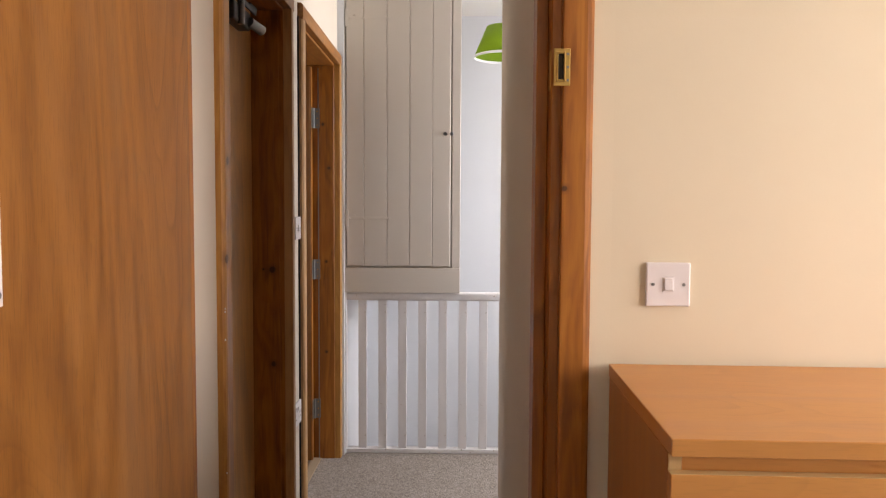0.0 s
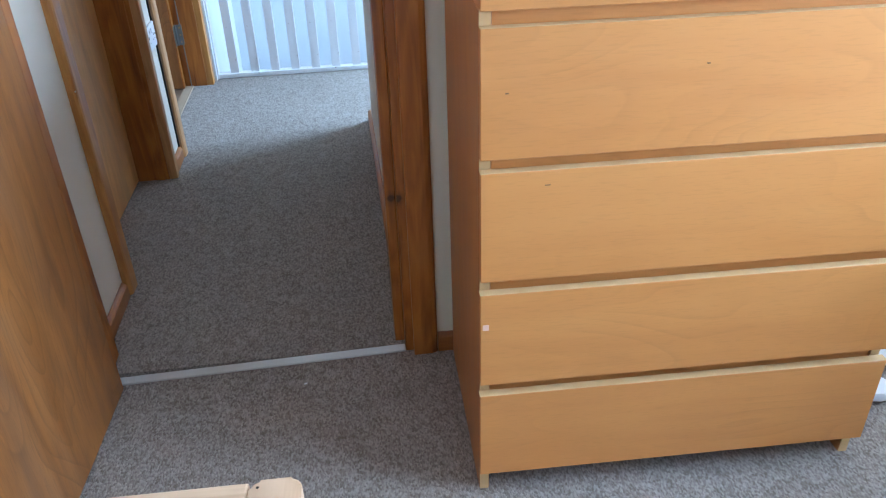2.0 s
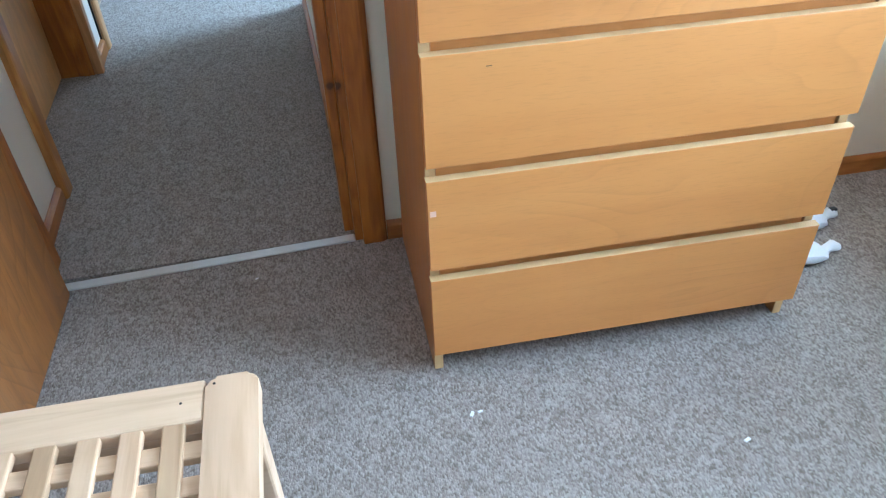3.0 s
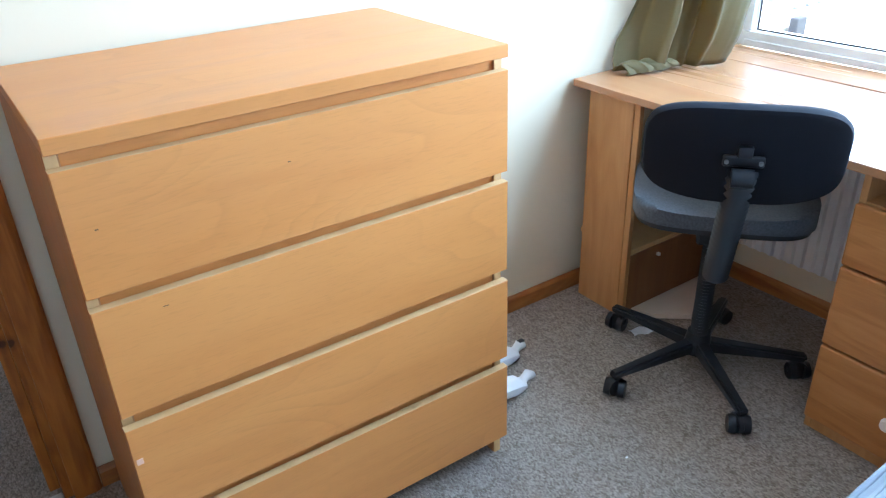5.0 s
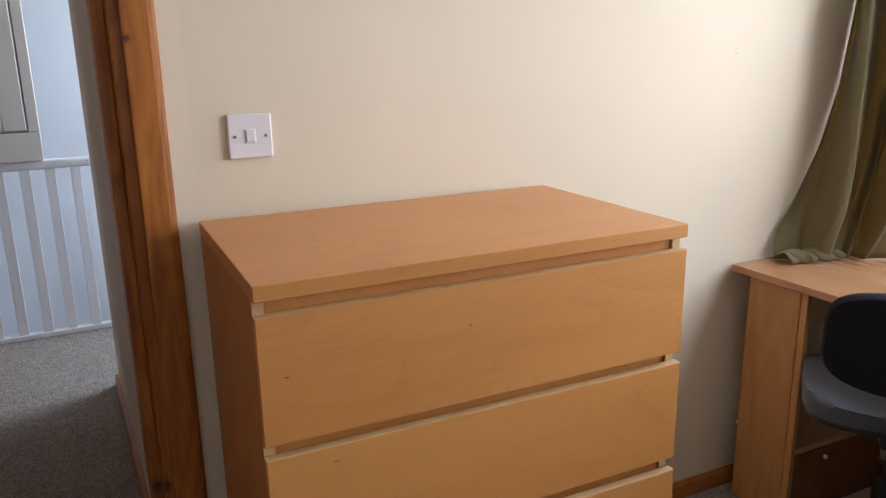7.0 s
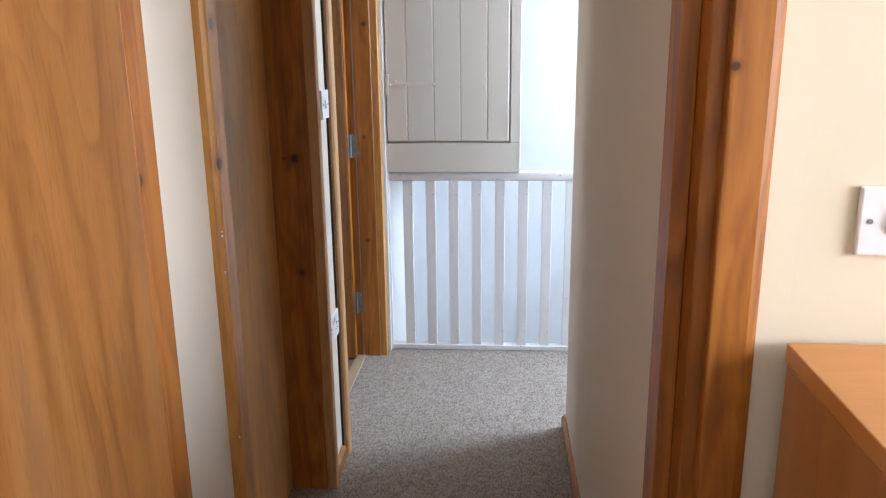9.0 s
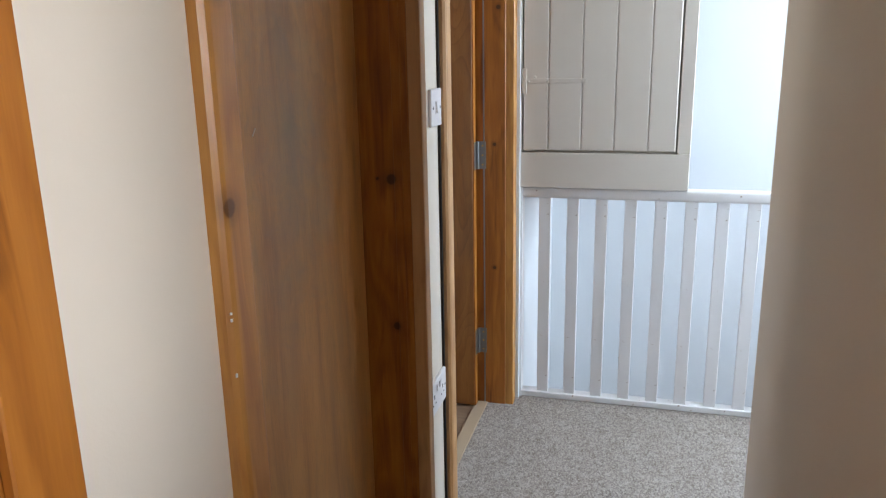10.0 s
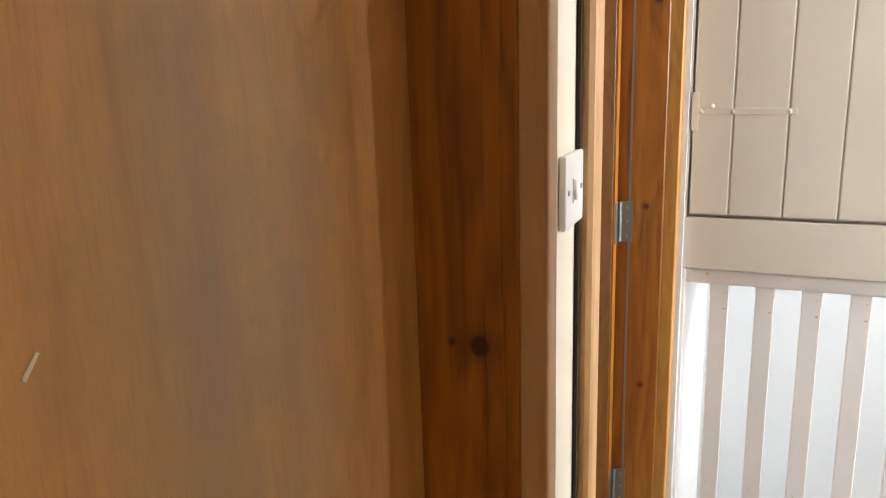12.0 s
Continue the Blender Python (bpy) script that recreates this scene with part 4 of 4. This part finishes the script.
def curtain():
    """Gathered cloth that hangs beside the window and bunches up on the desk."""
    c = thing("curtain", "olive green curtain in deep folds, hem bunched on the desk", "curtain", (0, 0, 0))
    rows = [(2.38, 1.815, -0.095, 1.890, -0.310), (1.90, 1.805, -0.095, 1.895, -0.320), (1.45, 1.775, -0.095, 1.900, -0.322), (1.20, 1.745, -0.095, 1.905, -0.328),
            (1.03, 1.700, -0.095, 1.905, -0.318), (0.90, 1.635, -0.100, 1.900, -0.305), (0.80, 1.575, -0.100, 1.895, -0.288), (0.75, 1.560, -0.105, 1.890, -0.265), (0.719, 1.560, -0.105, 1.885, -0.250)]
    zs = [r[0] for r in rows]
    n = 170
    grid = []
    for i in range(70):
        z = zs[0] + (zs[-1] - zs[0]) * (i / 69) ** 0.9
        lx, ly, rx, ry = (float(np.interp(-z, [-q for q in zs], [r[k] for r in rows])) for k in (1, 2, 3, 4))
        deep = float(np.interp(z, [0.72, 0.85, 1.3, 2.4], [0.018, 0.054, 0.072, 0.064]))
        spreading = float(np.interp(z, [0.72, 1.15, 1.5], [1.6, 1.12, 1.0]))
        row = []
        for k in range(n + 1):
            u = k / n
            x, y = lx + (rx - lx) * u, ly + (ry - ly) * u
            dx, dy = ry - ly, -(rx - lx)
            L = math.hypot(dx, dy)
            v = u ** spreading + 0.012 * math.sin(z * 5 + u * 7)
            w = deep * float(np.interp(v, FOLD_U, FOLD_W)) + 0.005 * noise.noise((u * 9, z * 6, 1.7)) * (1 + 2 * max(0, 0.95 - z))
            row.append((x + dx / L * w, min(y + dy / L * w, -0.066), z))
        grid.append(row)
    drape = part("drape", surface(grid), CURTAIN, c, "", True)
    thicken(drape, 0.0025)
    hem = []
    for i in range(15):
        a = math.pi * (1.15 * i / 14 - 0.10)
        row = []
        for k in range(61):
            u = k / 60
            r = 0.027 * (1 - 0.55 * u ** 3) * (1 + 0.16 * math.sin(u * 19 + i * 0.5) + 0.10 * noise.noise((u * 12, i * 0.4, 3.3)))
            row.append((1.556 + 0.175 * u + 0.004 * math.sin(u * 37 + i), -0.122 - 0.060 * u - r * 1.2 * math.cos(a) * 0.8, 0.7185 + 0.002 + max(0.0, r * 1.05 * math.sin(a)) + 0.006 * u))
        hem.append(row)
    thicken(part("hem", surface(hem), CURTAIN, c, "", True), 0.003)


def window():
    w = tagged(new("window_1"), kind="structure")
    y0, y1, z0, z1, X = -2.0, -0.118, 0.714, 2.12, 2.125
    part("window_sill", box(BX - 0.001, X - 0.001, y0, y1, 0.6905, 0.7125, bevel=0.004, seg=2), DESKTOP, w)

    def frame_ring(name, ya, yb, za, zb, xa, xb, t, parent, bev=0.006):
        r = part(name, boxes([(xa, xb, ya, yb, za, za + t), (xa, xb, ya, yb, zb - t, zb), (xa, xb, ya, ya + t, za + t, zb - t), (xa, xb, yb - t, yb, za + t, zb - t)], bevel=bev * 0.5), UPVC, parent)
        return r

    fr = frame_ring("window_frame", y0, y1, z0, z1, X, X + 0.07, 0.048, w)
    part("mullion", box(X, X + 0.07, -1.12, -1.06, z0 + 0.048, z1 - 0.048, bevel=0.003), UPVC, w)
    T0, T1 = 1.090, 1.152
    part("transom", box(X, X + 0.07, -1.06, y1 - 0.048, T0, T1, bevel=0.003), UPVC, w)
    part("transom", box(X, X + 0.07, y0 + 0.048, -1.12, T0, T1, bevel=0.003), UPVC, w)
    for ya, yb in ((-1.058, y1 - 0.052), (y0 + 0.05, -1.122)):
        s = frame_ring("sash", ya, yb, T1 + 0.002, z1 - 0.05, X - 0.012, X + 0.045, 0.055, w)
        part("gasket", boxes([(X + 0.014, X + 0.020, ya + 0.052, yb - 0.052, T1 + 0.0575, T1 + 0.0605), (X + 0.014, X + 0.020, yb - 0.060, yb - 0.056, T1 + 0.06, z1 - 0.106)]), RUBBER, s)
        g = part("pane", box(X + 0.021, X + 0.025, ya + 0.05, yb - 0.05, T1 + 0.055, z1 - 0.104), GLASS, s)
        g.visible_shadow = False
        hd = part("handle", box(X - 0.024, X - 0.012, (ya + yb) / 2 - 0.075, (ya + yb) / 2 + 0.02, T1 + 0.020, T1 + 0.034, bevel=0.004, seg=2), UPVC, s)
        part("handle_boss", tube((X - 0.012, (ya + yb) / 2, T1 + 0.027), (X - 0.032, (ya + yb) / 2, T1 + 0.027), 0.014, n=16), STEEL, hd)
        b = part("gasket", boxes([(X + 0.026, X + 0.032, ya, yb, z0 + 0.048, z0 + 0.052), (X + 0.026, X + 0.032, yb - 0.004, yb, z0 + 0.05, T0)]), RUBBER, w)
        g = part("pane", box(X + 0.033, X + 0.037, ya, yb, z0 + 0.048, T0), GLASS, w)
        g.visible_shadow = False
    f = part("inner_bead", boxes([(X - 0.006, X, y0 + 0.03, y1 - 0.03, z0 + 0.0, z0 + 0.022)], bevel=0.002), UPVC, w)


def radiator():
    r = thing("radiator", "white ribbed panel radiator on the wall below the window", "radiator", (0, 0, 0))
    x = BX - 0.045
    ys = np.arange(-1.55, -0.32, 0.0333)
    bm = bmesh.new()
    prof = []
    for y in ys:
        prof += [(x, y), (x, y + 0.012), (x - 0.010, y + 0.017), (x - 0.010, y + 0.0285)]
    a = [bm.verts.new((px, py, 0.155)) for px, py in prof]
    b = [bm.verts.new((px, py, 0.60)) for px, py in prof]
    for i in range(len(prof) - 1):
        bm.faces.new((a[i], a[i + 1], b[i + 1], b[i]))
    part("panel", bm, UPVC, r)
    part("back_skin", box(x + 0.0005, x + 0.018, -1.55, -0.32, 0.15, 0.605, bevel=0.003), UPVC, r)
    for y in (-1.40, -0.50):
        part("bracket", box(x + 0.0185, BX - 0.0005, y, y + 0.03, 0.2, 0.55), STEEL, r)
    part("pipe", tube((x + 0.01, -0.35, 0.0), (x + 0.01, -0.35, 0.152), 0.0075, n=12), UPVC, r)


def bed():
    b = thing("bed", "bare single bed with a white quilted mattress edged in grey piping", "bed", (0, 0, 0))
    X0, X1, Y0, Y1, Z0, Z1 = 0.04, 1.93, -2.17, -1.265, 0.24, 0.45
    base = part("divan_base", box(X0 + 0.01, X1 - 0.01, Y0 + 0.01, Y1 - 0.01, 0.05, Z0 - 0.001, bevel=0.01, seg=2), COTTON, b)
    for x in (X0 + 0.05, X1 - 0.1):
        for y in (Y0 + 0.05, Y1 - 0.1):
            part("foot", box(x, x + 0.05, y, y + 0.05, 0.0, 0.0495), BLACK, b)
    grid = []
    nx, ny = 150, 60
    for j in range(ny + 1):
        row = []
        for i in range(nx + 1):
            x, y = X0 + 0.028 + (X1 - X0 - 0.056) * i / nx, Y0 + 0.028 + (Y1 - Y0 - 0.056) * j / ny
            p = (x * 0.62 + (y) * 0.78) / 0.115
            q = abs(math.sin(math.pi * p)) ** 0.45
            edge = min(1, 8 * min(i / nx, 1 - i / nx, j / ny, 1 - j / ny))
            row.append((x, y, Z1 - 0.004 + 0.014 * (q - 0.4) * 1.5 * edge))
        grid.append(row)
    part("mattress_top", surface(grid), TICKING, b, "quilted ticking", True)
    part("mattress", box(X0, X1, Y0, Y1, Z0, Z1 - 0.008, bevel=0.03, seg=4), TICKING, b, "", True)
    bm = bmesh.new()
    o = [(X0 + 0.026, Y0 + 0.026), (X1 - 0.026, Y0 + 0.026), (X1 - 0.026, Y1 - 0.026), (X0 + 0.026, Y1 - 0.026)]
    for p, q in zip(o, o[1:] + o[:1]):
        add_tube(bm, (*p, Z1 - 0.004), (*q, Z1 - 0.004), 0.0035, n=8)
    part("piping", bm, PIPING, b, "", True)
    o = [(X0 + 0.004, Y0 + 0.004), (X1 - 0.004, Y0 + 0.004), (X1 - 0.004, Y1 - 0.004), (X0 + 0.004, Y1 - 0.004)]
    bm = bmesh.new()
    for p, q in zip(o, o[1:] + o[:1]):
        add_tube(bm, (*p, Z1 - 0.016), (*q, Z1 - 0.016), 0.005, n=8)
    part("border_tape", bm, TICKING, b, "", True)


def sock(name, label, at, rz, black=False):
    s = thing(name, label, "sock", at, rz)
    pts = [(-0.10, 0.0, 0.020, 0.030), (-0.06, 0.004, 0.026, 0.034), (-0.02, 0.0, 0.022, 0.036), (0.01, -0.004, 0.020, 0.032), (0.03, -0.006, 0.012, 0.024), (0.045, 0.004, 0.010, 0.014), (0.06, 0.008, 0.012, 0.013), (0.075, 0.010, 0.013, 0.017), (0.088, 0.010, 0.009, 0.013), (0.094, 0.010, 0.004, 0.004)]
    bm = bmesh.new()
    rings = []
    for x, y, h, w in pts:
        rings.append([bm.verts.new((x, y + w * math.cos(a) * (1 + 0.15 * noise.noise((x * 30, a, 2))), max(0.001, h * (1 + math.sin(a)) * (1 + 0.25 * noise.noise((x * 40, a * 2, 5)))))) for a in [2 * math.pi * k / 16 for k in range(16)]])
    for a, b in zip(rings, rings[1:]):
        for k in range(16):
            bm.faces.new((a[k], a[(k + 1) % 16], b[(k + 1) % 16], b[k]))
    bm.faces.new(rings[0][::-1])
    bm.faces.new(rings[-1])
    part("foot", bm, COTTON, s, "", True)
    if black:
        part("toe_patch", box(0.066, 0.088, 0.002, 0.018, 0.018, 0.0275, bevel=0.004, seg=2), BLACK, s, "black toe patch")


def litter():
    for k, (x, y, s, a) in enumerate(((0.530, -0.805, 0.007, 20), (0.030, -0.618, 0.007, 60), (0.048, -0.615, 0.005, 10), (-0.382, -0.088, 0.004, 30), (1.002, -0.718, 0.004, 0))):
        solo("crumb", box(-s, s, -s * 0.5, s * 0.5, 0, s * 0.5, bevel=s * 0.15, m=pose(x, y, 0.0005, 0, 0, a)), PAPER, "tiny white scrap lying on the carpet", "litter", group="scraps on the carpet")
    solo("paper_scrap", surface([[(-0.035 + 0.07 * i / 6, -0.018 + 0.036 * j / 4, 0.004 + 0.004 * math.sin(i * 1.3 + j)) for i in range(7)] for j in range(5)]), PAPER, "small torn piece of white paper on the carpet", "paper", m=pose(1.445, -0.385, 0, 0, 0, -18))


# ---- outside ----
G = -1.8


def blocks(wall, x0, y0, x1, y1, z0, rows, w, h, t, material, gap=0.012):
    """Courses of blocks laid from one end to the other; each is a part of the wall."""
    L = math.hypot(x1 - x0, y1 - y0)
    a = math.degrees(math.atan2(y1 - y0, x1 - x0))
    me = to_mesh("block", box(-w / 2 + gap / 2, w / 2 - gap / 2, -t / 2, t / 2, gap / 2, h - gap / 2, bevel=0.006), material)
    for r in range(rows):
        for k in range(int(L / w)):
            d = (k + 0.5 + 0.5 * (r % 2)) * w
            o = new("block", me)
            o.parent = wall
            o.matrix_basis = pose(x0 + (x1 - x0) * d / L, y0 + (y1 - y0) * d / L, z0 + r * h, 0, 0, a + random.uniform(-0.3, 0.3))


def screen_block(s=0.30, t=0.09):
    """One open screen block: a square rim with a curved cross."""
    bm = boxes([(-s / 2, s / 2, -t / 2, t / 2, 0, 0.026), (-s / 2, s / 2, -t / 2, t / 2, s - 0.026, s), (-s / 2, -s / 2 + 0.026, -t / 2, t / 2, 0.026, s - 0.026), (s / 2 - 0.026, s / 2, -t / 2, t / 2, 0.026, s - 0.026)])
    for a in (45, 135):
        add_box(bm, -s * 0.60, s * 0.60, -t / 2 + 0.005, t / 2 - 0.005, -0.015, 0.015, m=Matrix.Translation((0, 0, s / 2)) @ Matrix.Rotation(radians(a), 4, "Y"))
    add_tube(bm, (0, -t / 2 + 0.006, s / 2), (0, t / 2 - 0.006, s / 2), 0.055, n=14)
    return bm


def yard():
    setting("ground", box(2.35, 400, -300, 300, G - 0.5, G), PAVING)
    setting("ground_lawn", box(9.0, 18.0, -6.0, 3.9, G, G + 0.03), GRASS)
    setting("ground_terrace", box(19.25, 300, -200, 200, G, G + 1.75), GRASS)
    w = thing("garden_wall", "white block garden wall topped with pierced screen blocks, between the yards", "wall", (0, 4.2, G))
    w.matrix_basis = pose(0, 0, 0)
    part("core", box(5.0, 19.0, 4.14, 4.26, G, G + 0.94), WHITEWALL, w)
    blocks(w, 5.0, 4.2, 19.0, 4.2, G, 4, 0.45, 0.235, 0.14, WHITEWALL)
    part("coping", box(5.0, 19.0, 4.08, 4.32, G + 1.245, G + 1.30, bevel=0.01), WHITEWALL, w)
    me = to_mesh("screen_block", screen_block(), WHITEWALL)
    for k in range(46):
        o = new("screen_block", me)
        o.parent = w
        o.matrix_basis = pose(5.15 + 0.302 * k, 4.2, G + 0.942)
    for x in (9.85, 13.3, 16.8):
        part("pier", box(x - 0.11, x + 0.11, 3.94, 4.06, G, G + 0.92, bevel=0.01), PIER, w, "concrete pier, its shade put into the dark colour")
    b = thing("yard_wall", "grey concrete block wall behind the yard", "wall")
    part("core", box(19.04, 19.2, 4.0, 16.0, G, 0.02), BLOCK, b)
    blocks(b, 19.0, 16.0, 19.0, 4.3, G, 8, 0.45, 0.225, 0.12, BLOCK)
    h = solo("hedge", hedge(), [LEAF], "bright green clipped hedge above the yard wall", "hedge", kind="stuff")
    house()
    s = thing("leaning_sheet", "pale blue and white sheet leaning against the yard wall", "sheet", (18.55, 9.7, G))
    part("sheet", box(-0.02, 0.02, -0.75, 0.55, 0, 1.75, bevel=0.005, m=pose(0, 0, 0, 0, 12, 0)), WHITEWALL, s)
    part("blue_stripe", box(-0.026, -0.021, -0.10, 0.35, 0.0, 1.74, m=pose(0, 0, 0, 6, 12, 0)), PALEBLUE, s)
    c = thing("jerrycan", "yellow plastic jerrycan on the pale paving", "jerrycan", (18.4, 8.55, G))
    part("can", box(-0.14, 0.14, -0.20, 0.20, 0, 0.48, bevel=0.05, seg=2), YELLOW, c, "", True)
    part("handle", boxes([(-0.03, 0.03, -0.15, -0.11, 0.47, 0.56), (-0.03, 0.03, 0.06, 0.10, 0.47, 0.56), (-0.03, 0.03, -0.15, 0.10, 0.55, 0.59)]), YELLOW, c)
    part("cap", tube((0, 0.15, 0.47), (0, 0.15, 0.54), 0.04), BLACK, c)
    t = thing("garden_table", "dark garden table heaped with blue things by the wall", "table", (18.4, 7.95, G))
    part("tabletop", box(-0.3, 0.3, -0.45, 0.45, 0.50, 0.54, bevel=0.01), TIMBER, t)
    for x in (-0.26, 0.22):
        for y in (-0.41, 0.37):
            part("leg", box(x, x + 0.04, y, y + 0.04, 0, 0.4995), TIMBER, t)
    solo("blue_bucket", tube((18.35, 8.15, G + 0.54), (18.35, 8.15, G + 0.80), 0.12, 0.16, n=20), BLUE, "blue plastic bucket on the garden table", "bucket", True)
    solo("blue_crate", box(18.2, 18.6, 7.58, 7.85, G + 0.5405, G + 0.78, bevel=0.02, seg=2), BLUE, "blue plastic crate on the garden table", "crate")
    k = thing("garden_chair", "folding timber garden chair in the yard", "chair", (18.0, 7.35, G), 15)
    part("seat", box(-0.2, 0.2, -0.2, 0.2, 0.40, 0.43, bevel=0.005), TIMBER, k)
    part("backrest", box(0.18, 0.21, -0.2, 0.2, 0.43, 0.92, bevel=0.005, m=pose(0, 0, 0, 0, 6, 0)), plain("tan_board", (0.45, 0.30, 0.17), 0.7), k)
    for x in (-0.19, 0.16):
        for y in (-0.19, 0.16):
            part("leg", box(x, x + 0.03, y, y + 0.03, 0, 0.3995), TIMBER, k)
    solo("blue_bin", box(18.3, 18.75, 6.75, 7.15, G, G + 0.85, bevel=0.04, seg=2), BLUE, "blue plastic bin by the yard wall", "bin", True)
    solo("red_post", tube((18.6, 5.95, G), (18.6, 5.95, G + 1.35), 0.03, n=10), plain("red_paint", (0.5, 0.06, 0.05), 0.5), "thin red metal post by the wall", "post")
    solo("log_store", box(18.0, 18.7, 4.75, 5.8, G, G + 1.2, bevel=0.02), BRICKRED, "low dark red brick store against the wall", "store")


def hedge():
    rng = np.random.default_rng(5)
    n = 26000
    y = rng.uniform(-8, 26, n)
    top = 0.80 + 0.14 * np.sin(y * 2.1) + 0.09 * np.sin(y * 5.3 + 1) + 0.06 * np.sin(y * 11.0)
    z = -0.05 + (top + 0.1) * rng.uniform(0, 1, n) ** 0.8
    x = 19.9 + 0.18 * np.sin(y * 3.3 + z * 4) + rng.uniform(-0.25, 0.35, n) - 0.25 * np.sqrt(np.clip(1 - (z / 1.0) ** 2, 0, 1))
    c = np.stack([x, y, z], 1)
    a, b = rng.normal(size=(n, 3)), rng.normal(size=(n, 3))
    a /= np.linalg.norm(a, axis=1)[:, None]
    b -= a * (a * b).sum(1)[:, None]
    b /= np.linalg.norm(b, axis=1)[:, None]
    s = rng.uniform(0.03, 0.065, n)[:, None]
    v = np.concatenate([c - a * s, c + b * s * 0.5, c + a * s, c - b * s * 0.5])
    f = [(i, i + n, i + 2 * n, i + 3 * n) for i in range(n)]
    me = bpy.data.meshes.new("leaves")
    me.from_pydata(v.tolist(), [], f)
    bm = bmesh.new()
    bm.from_mesh(me)
    bpy.data.meshes.remove(me)
    add_box(bm, 19.95, 20.35, -8, 26, -0.05, 0.55)
    return bm


def house():
    h = thing("house", "white rendered bungalow with a grey tiled hip roof and dormer", "house", (36, 16, 0))
    h.matrix_basis = pose(0, 0, 0)
    x0, y0, y1, ze, run, rise = 34.0, 8.5, 30.0, 0.95, 6.0, 4.4
    part("wall", box(x0 + 0.5, x0 + 10, y0 + 0.5, y1 - 0.5, -1.7, ze, bevel=0.01), WHITEWALL, h)
    n = 26
    bm = bmesh.new()
    for k in range(n):
        t0, t1 = k / n, (k + 1) / n
        z0, z1 = ze + rise * t0 + 0.035, ze + rise * t1
        xa, xb = x0 + run * t0, x0 + run * t1
        ya, yb = y0 + run * t0, y0 + run * t1
        q = [bm.verts.new(p) for p in ((xa, ya, z0 - 0.035), (xa, y1, z0 - 0.035), (xa, y1, z0), (xa, ya, z0), (xb, yb, z1), (xb, y1, z1))]
        bm.faces.new((q[0], q[1], q[2], q[3]))
        bm.faces.new((q[3], q[2], q[5], q[4]))
        r = [bm.verts.new(p) for p in ((xa, ya, z0 - 0.035), (x0 + 12 - run * t0, ya, z0 - 0.035), (x0 + 12 - run * t0, ya, z0), (xa, ya, z0), (xb, yb, z1), (x0 + 12 - run * t1, yb, z1))]
        bm.faces.new((r[0], r[3], r[2], r[1]))
        bm.faces.new((r[3], r[4], r[5], r[2]))
    me = to_mesh("roof", bm, SLATE)
    roof = new("roof", me)
    roof.parent = h
    bm = bmesh.new()
    for k in range(22):
        t = k / 22
        add_tube(bm, (x0 + run * t, y0 + run * t, ze + rise * t + 0.06), (x0 + run * (t + 0.05), y0 + run * (t + 0.05), ze + rise * (t + 0.05) + 0.06), 0.11, 0.09, n=8)
    part("hip_tile", bm, SLATE, roof)
    part("gutter", box(x0 - 0.12, x0, y0, y1, ze - 0.08, ze + 0.02, bevel=0.02), BLACK, h)
    part("downpipe", tube((x0 + 0.4, 14.0, -1.7), (x0 + 0.4, 14.0, ze), 0.05, n=8), BLACK, h)
    part("vent_pipe", tube((x0 + 0.4, 14.9, 0.2), (x0 + 0.4, 14.9, 1.75), 0.06, n=8), BLACK, h)
    for y in (12.6, 17.0, 20.5):
        w = part("window", box(x0 + 0.44, x0 + 0.52, y - 0.55, y + 0.55, -0.35, 0.72), UPVC, h)
        part("pane", box(x0 + 0.42, x0 + 0.435, y - 0.48, y + 0.48, -0.28, 0.65), DARK, w)
    d = part("dormer", box(x0 + 2.0, x0 + 5.5, 17.0, 18.6, ze + 1.2, ze + 3.1, bevel=0.02), PALEBLUE, h)
    part("dormer_roof", slab([(x0 + 1.7, 16.8), (x0 + 5.8, 16.8), (x0 + 5.8, 18.8), (x0 + 1.7, 18.8)], ze + 3.1, ze + 3.25), SLATE, d)


floors()
walls()
door_frame_bedroom()
door_bedroom()
doors_hall()
trims()
switch("light_switch", "square white plastic one-gang light switch on the cream wall", (0.111, -0.0038, 1.159), -1.8)
switch("light_switch", "square white light switch between two hall doors", (LX, 1.369, 1.224), 90)
switch("power_socket", "white double power socket low on the hall wall", (LX, 1.334, 0.512), 90, 0.146, "socket")
balustrade()
cupboard()
pendant()
chest()
lattice_table()
desk()
office_chair()
curtain()
window()
radiator()
bed()
sock("sock", "crumpled white sock lying by the chest of drawers", (0.955, -0.352, 0.0), 4)
sock("sock", "white sock with a black toe patch on the carpet", (1.030, -0.236, 0.0), 8, True)
litter()
yard()
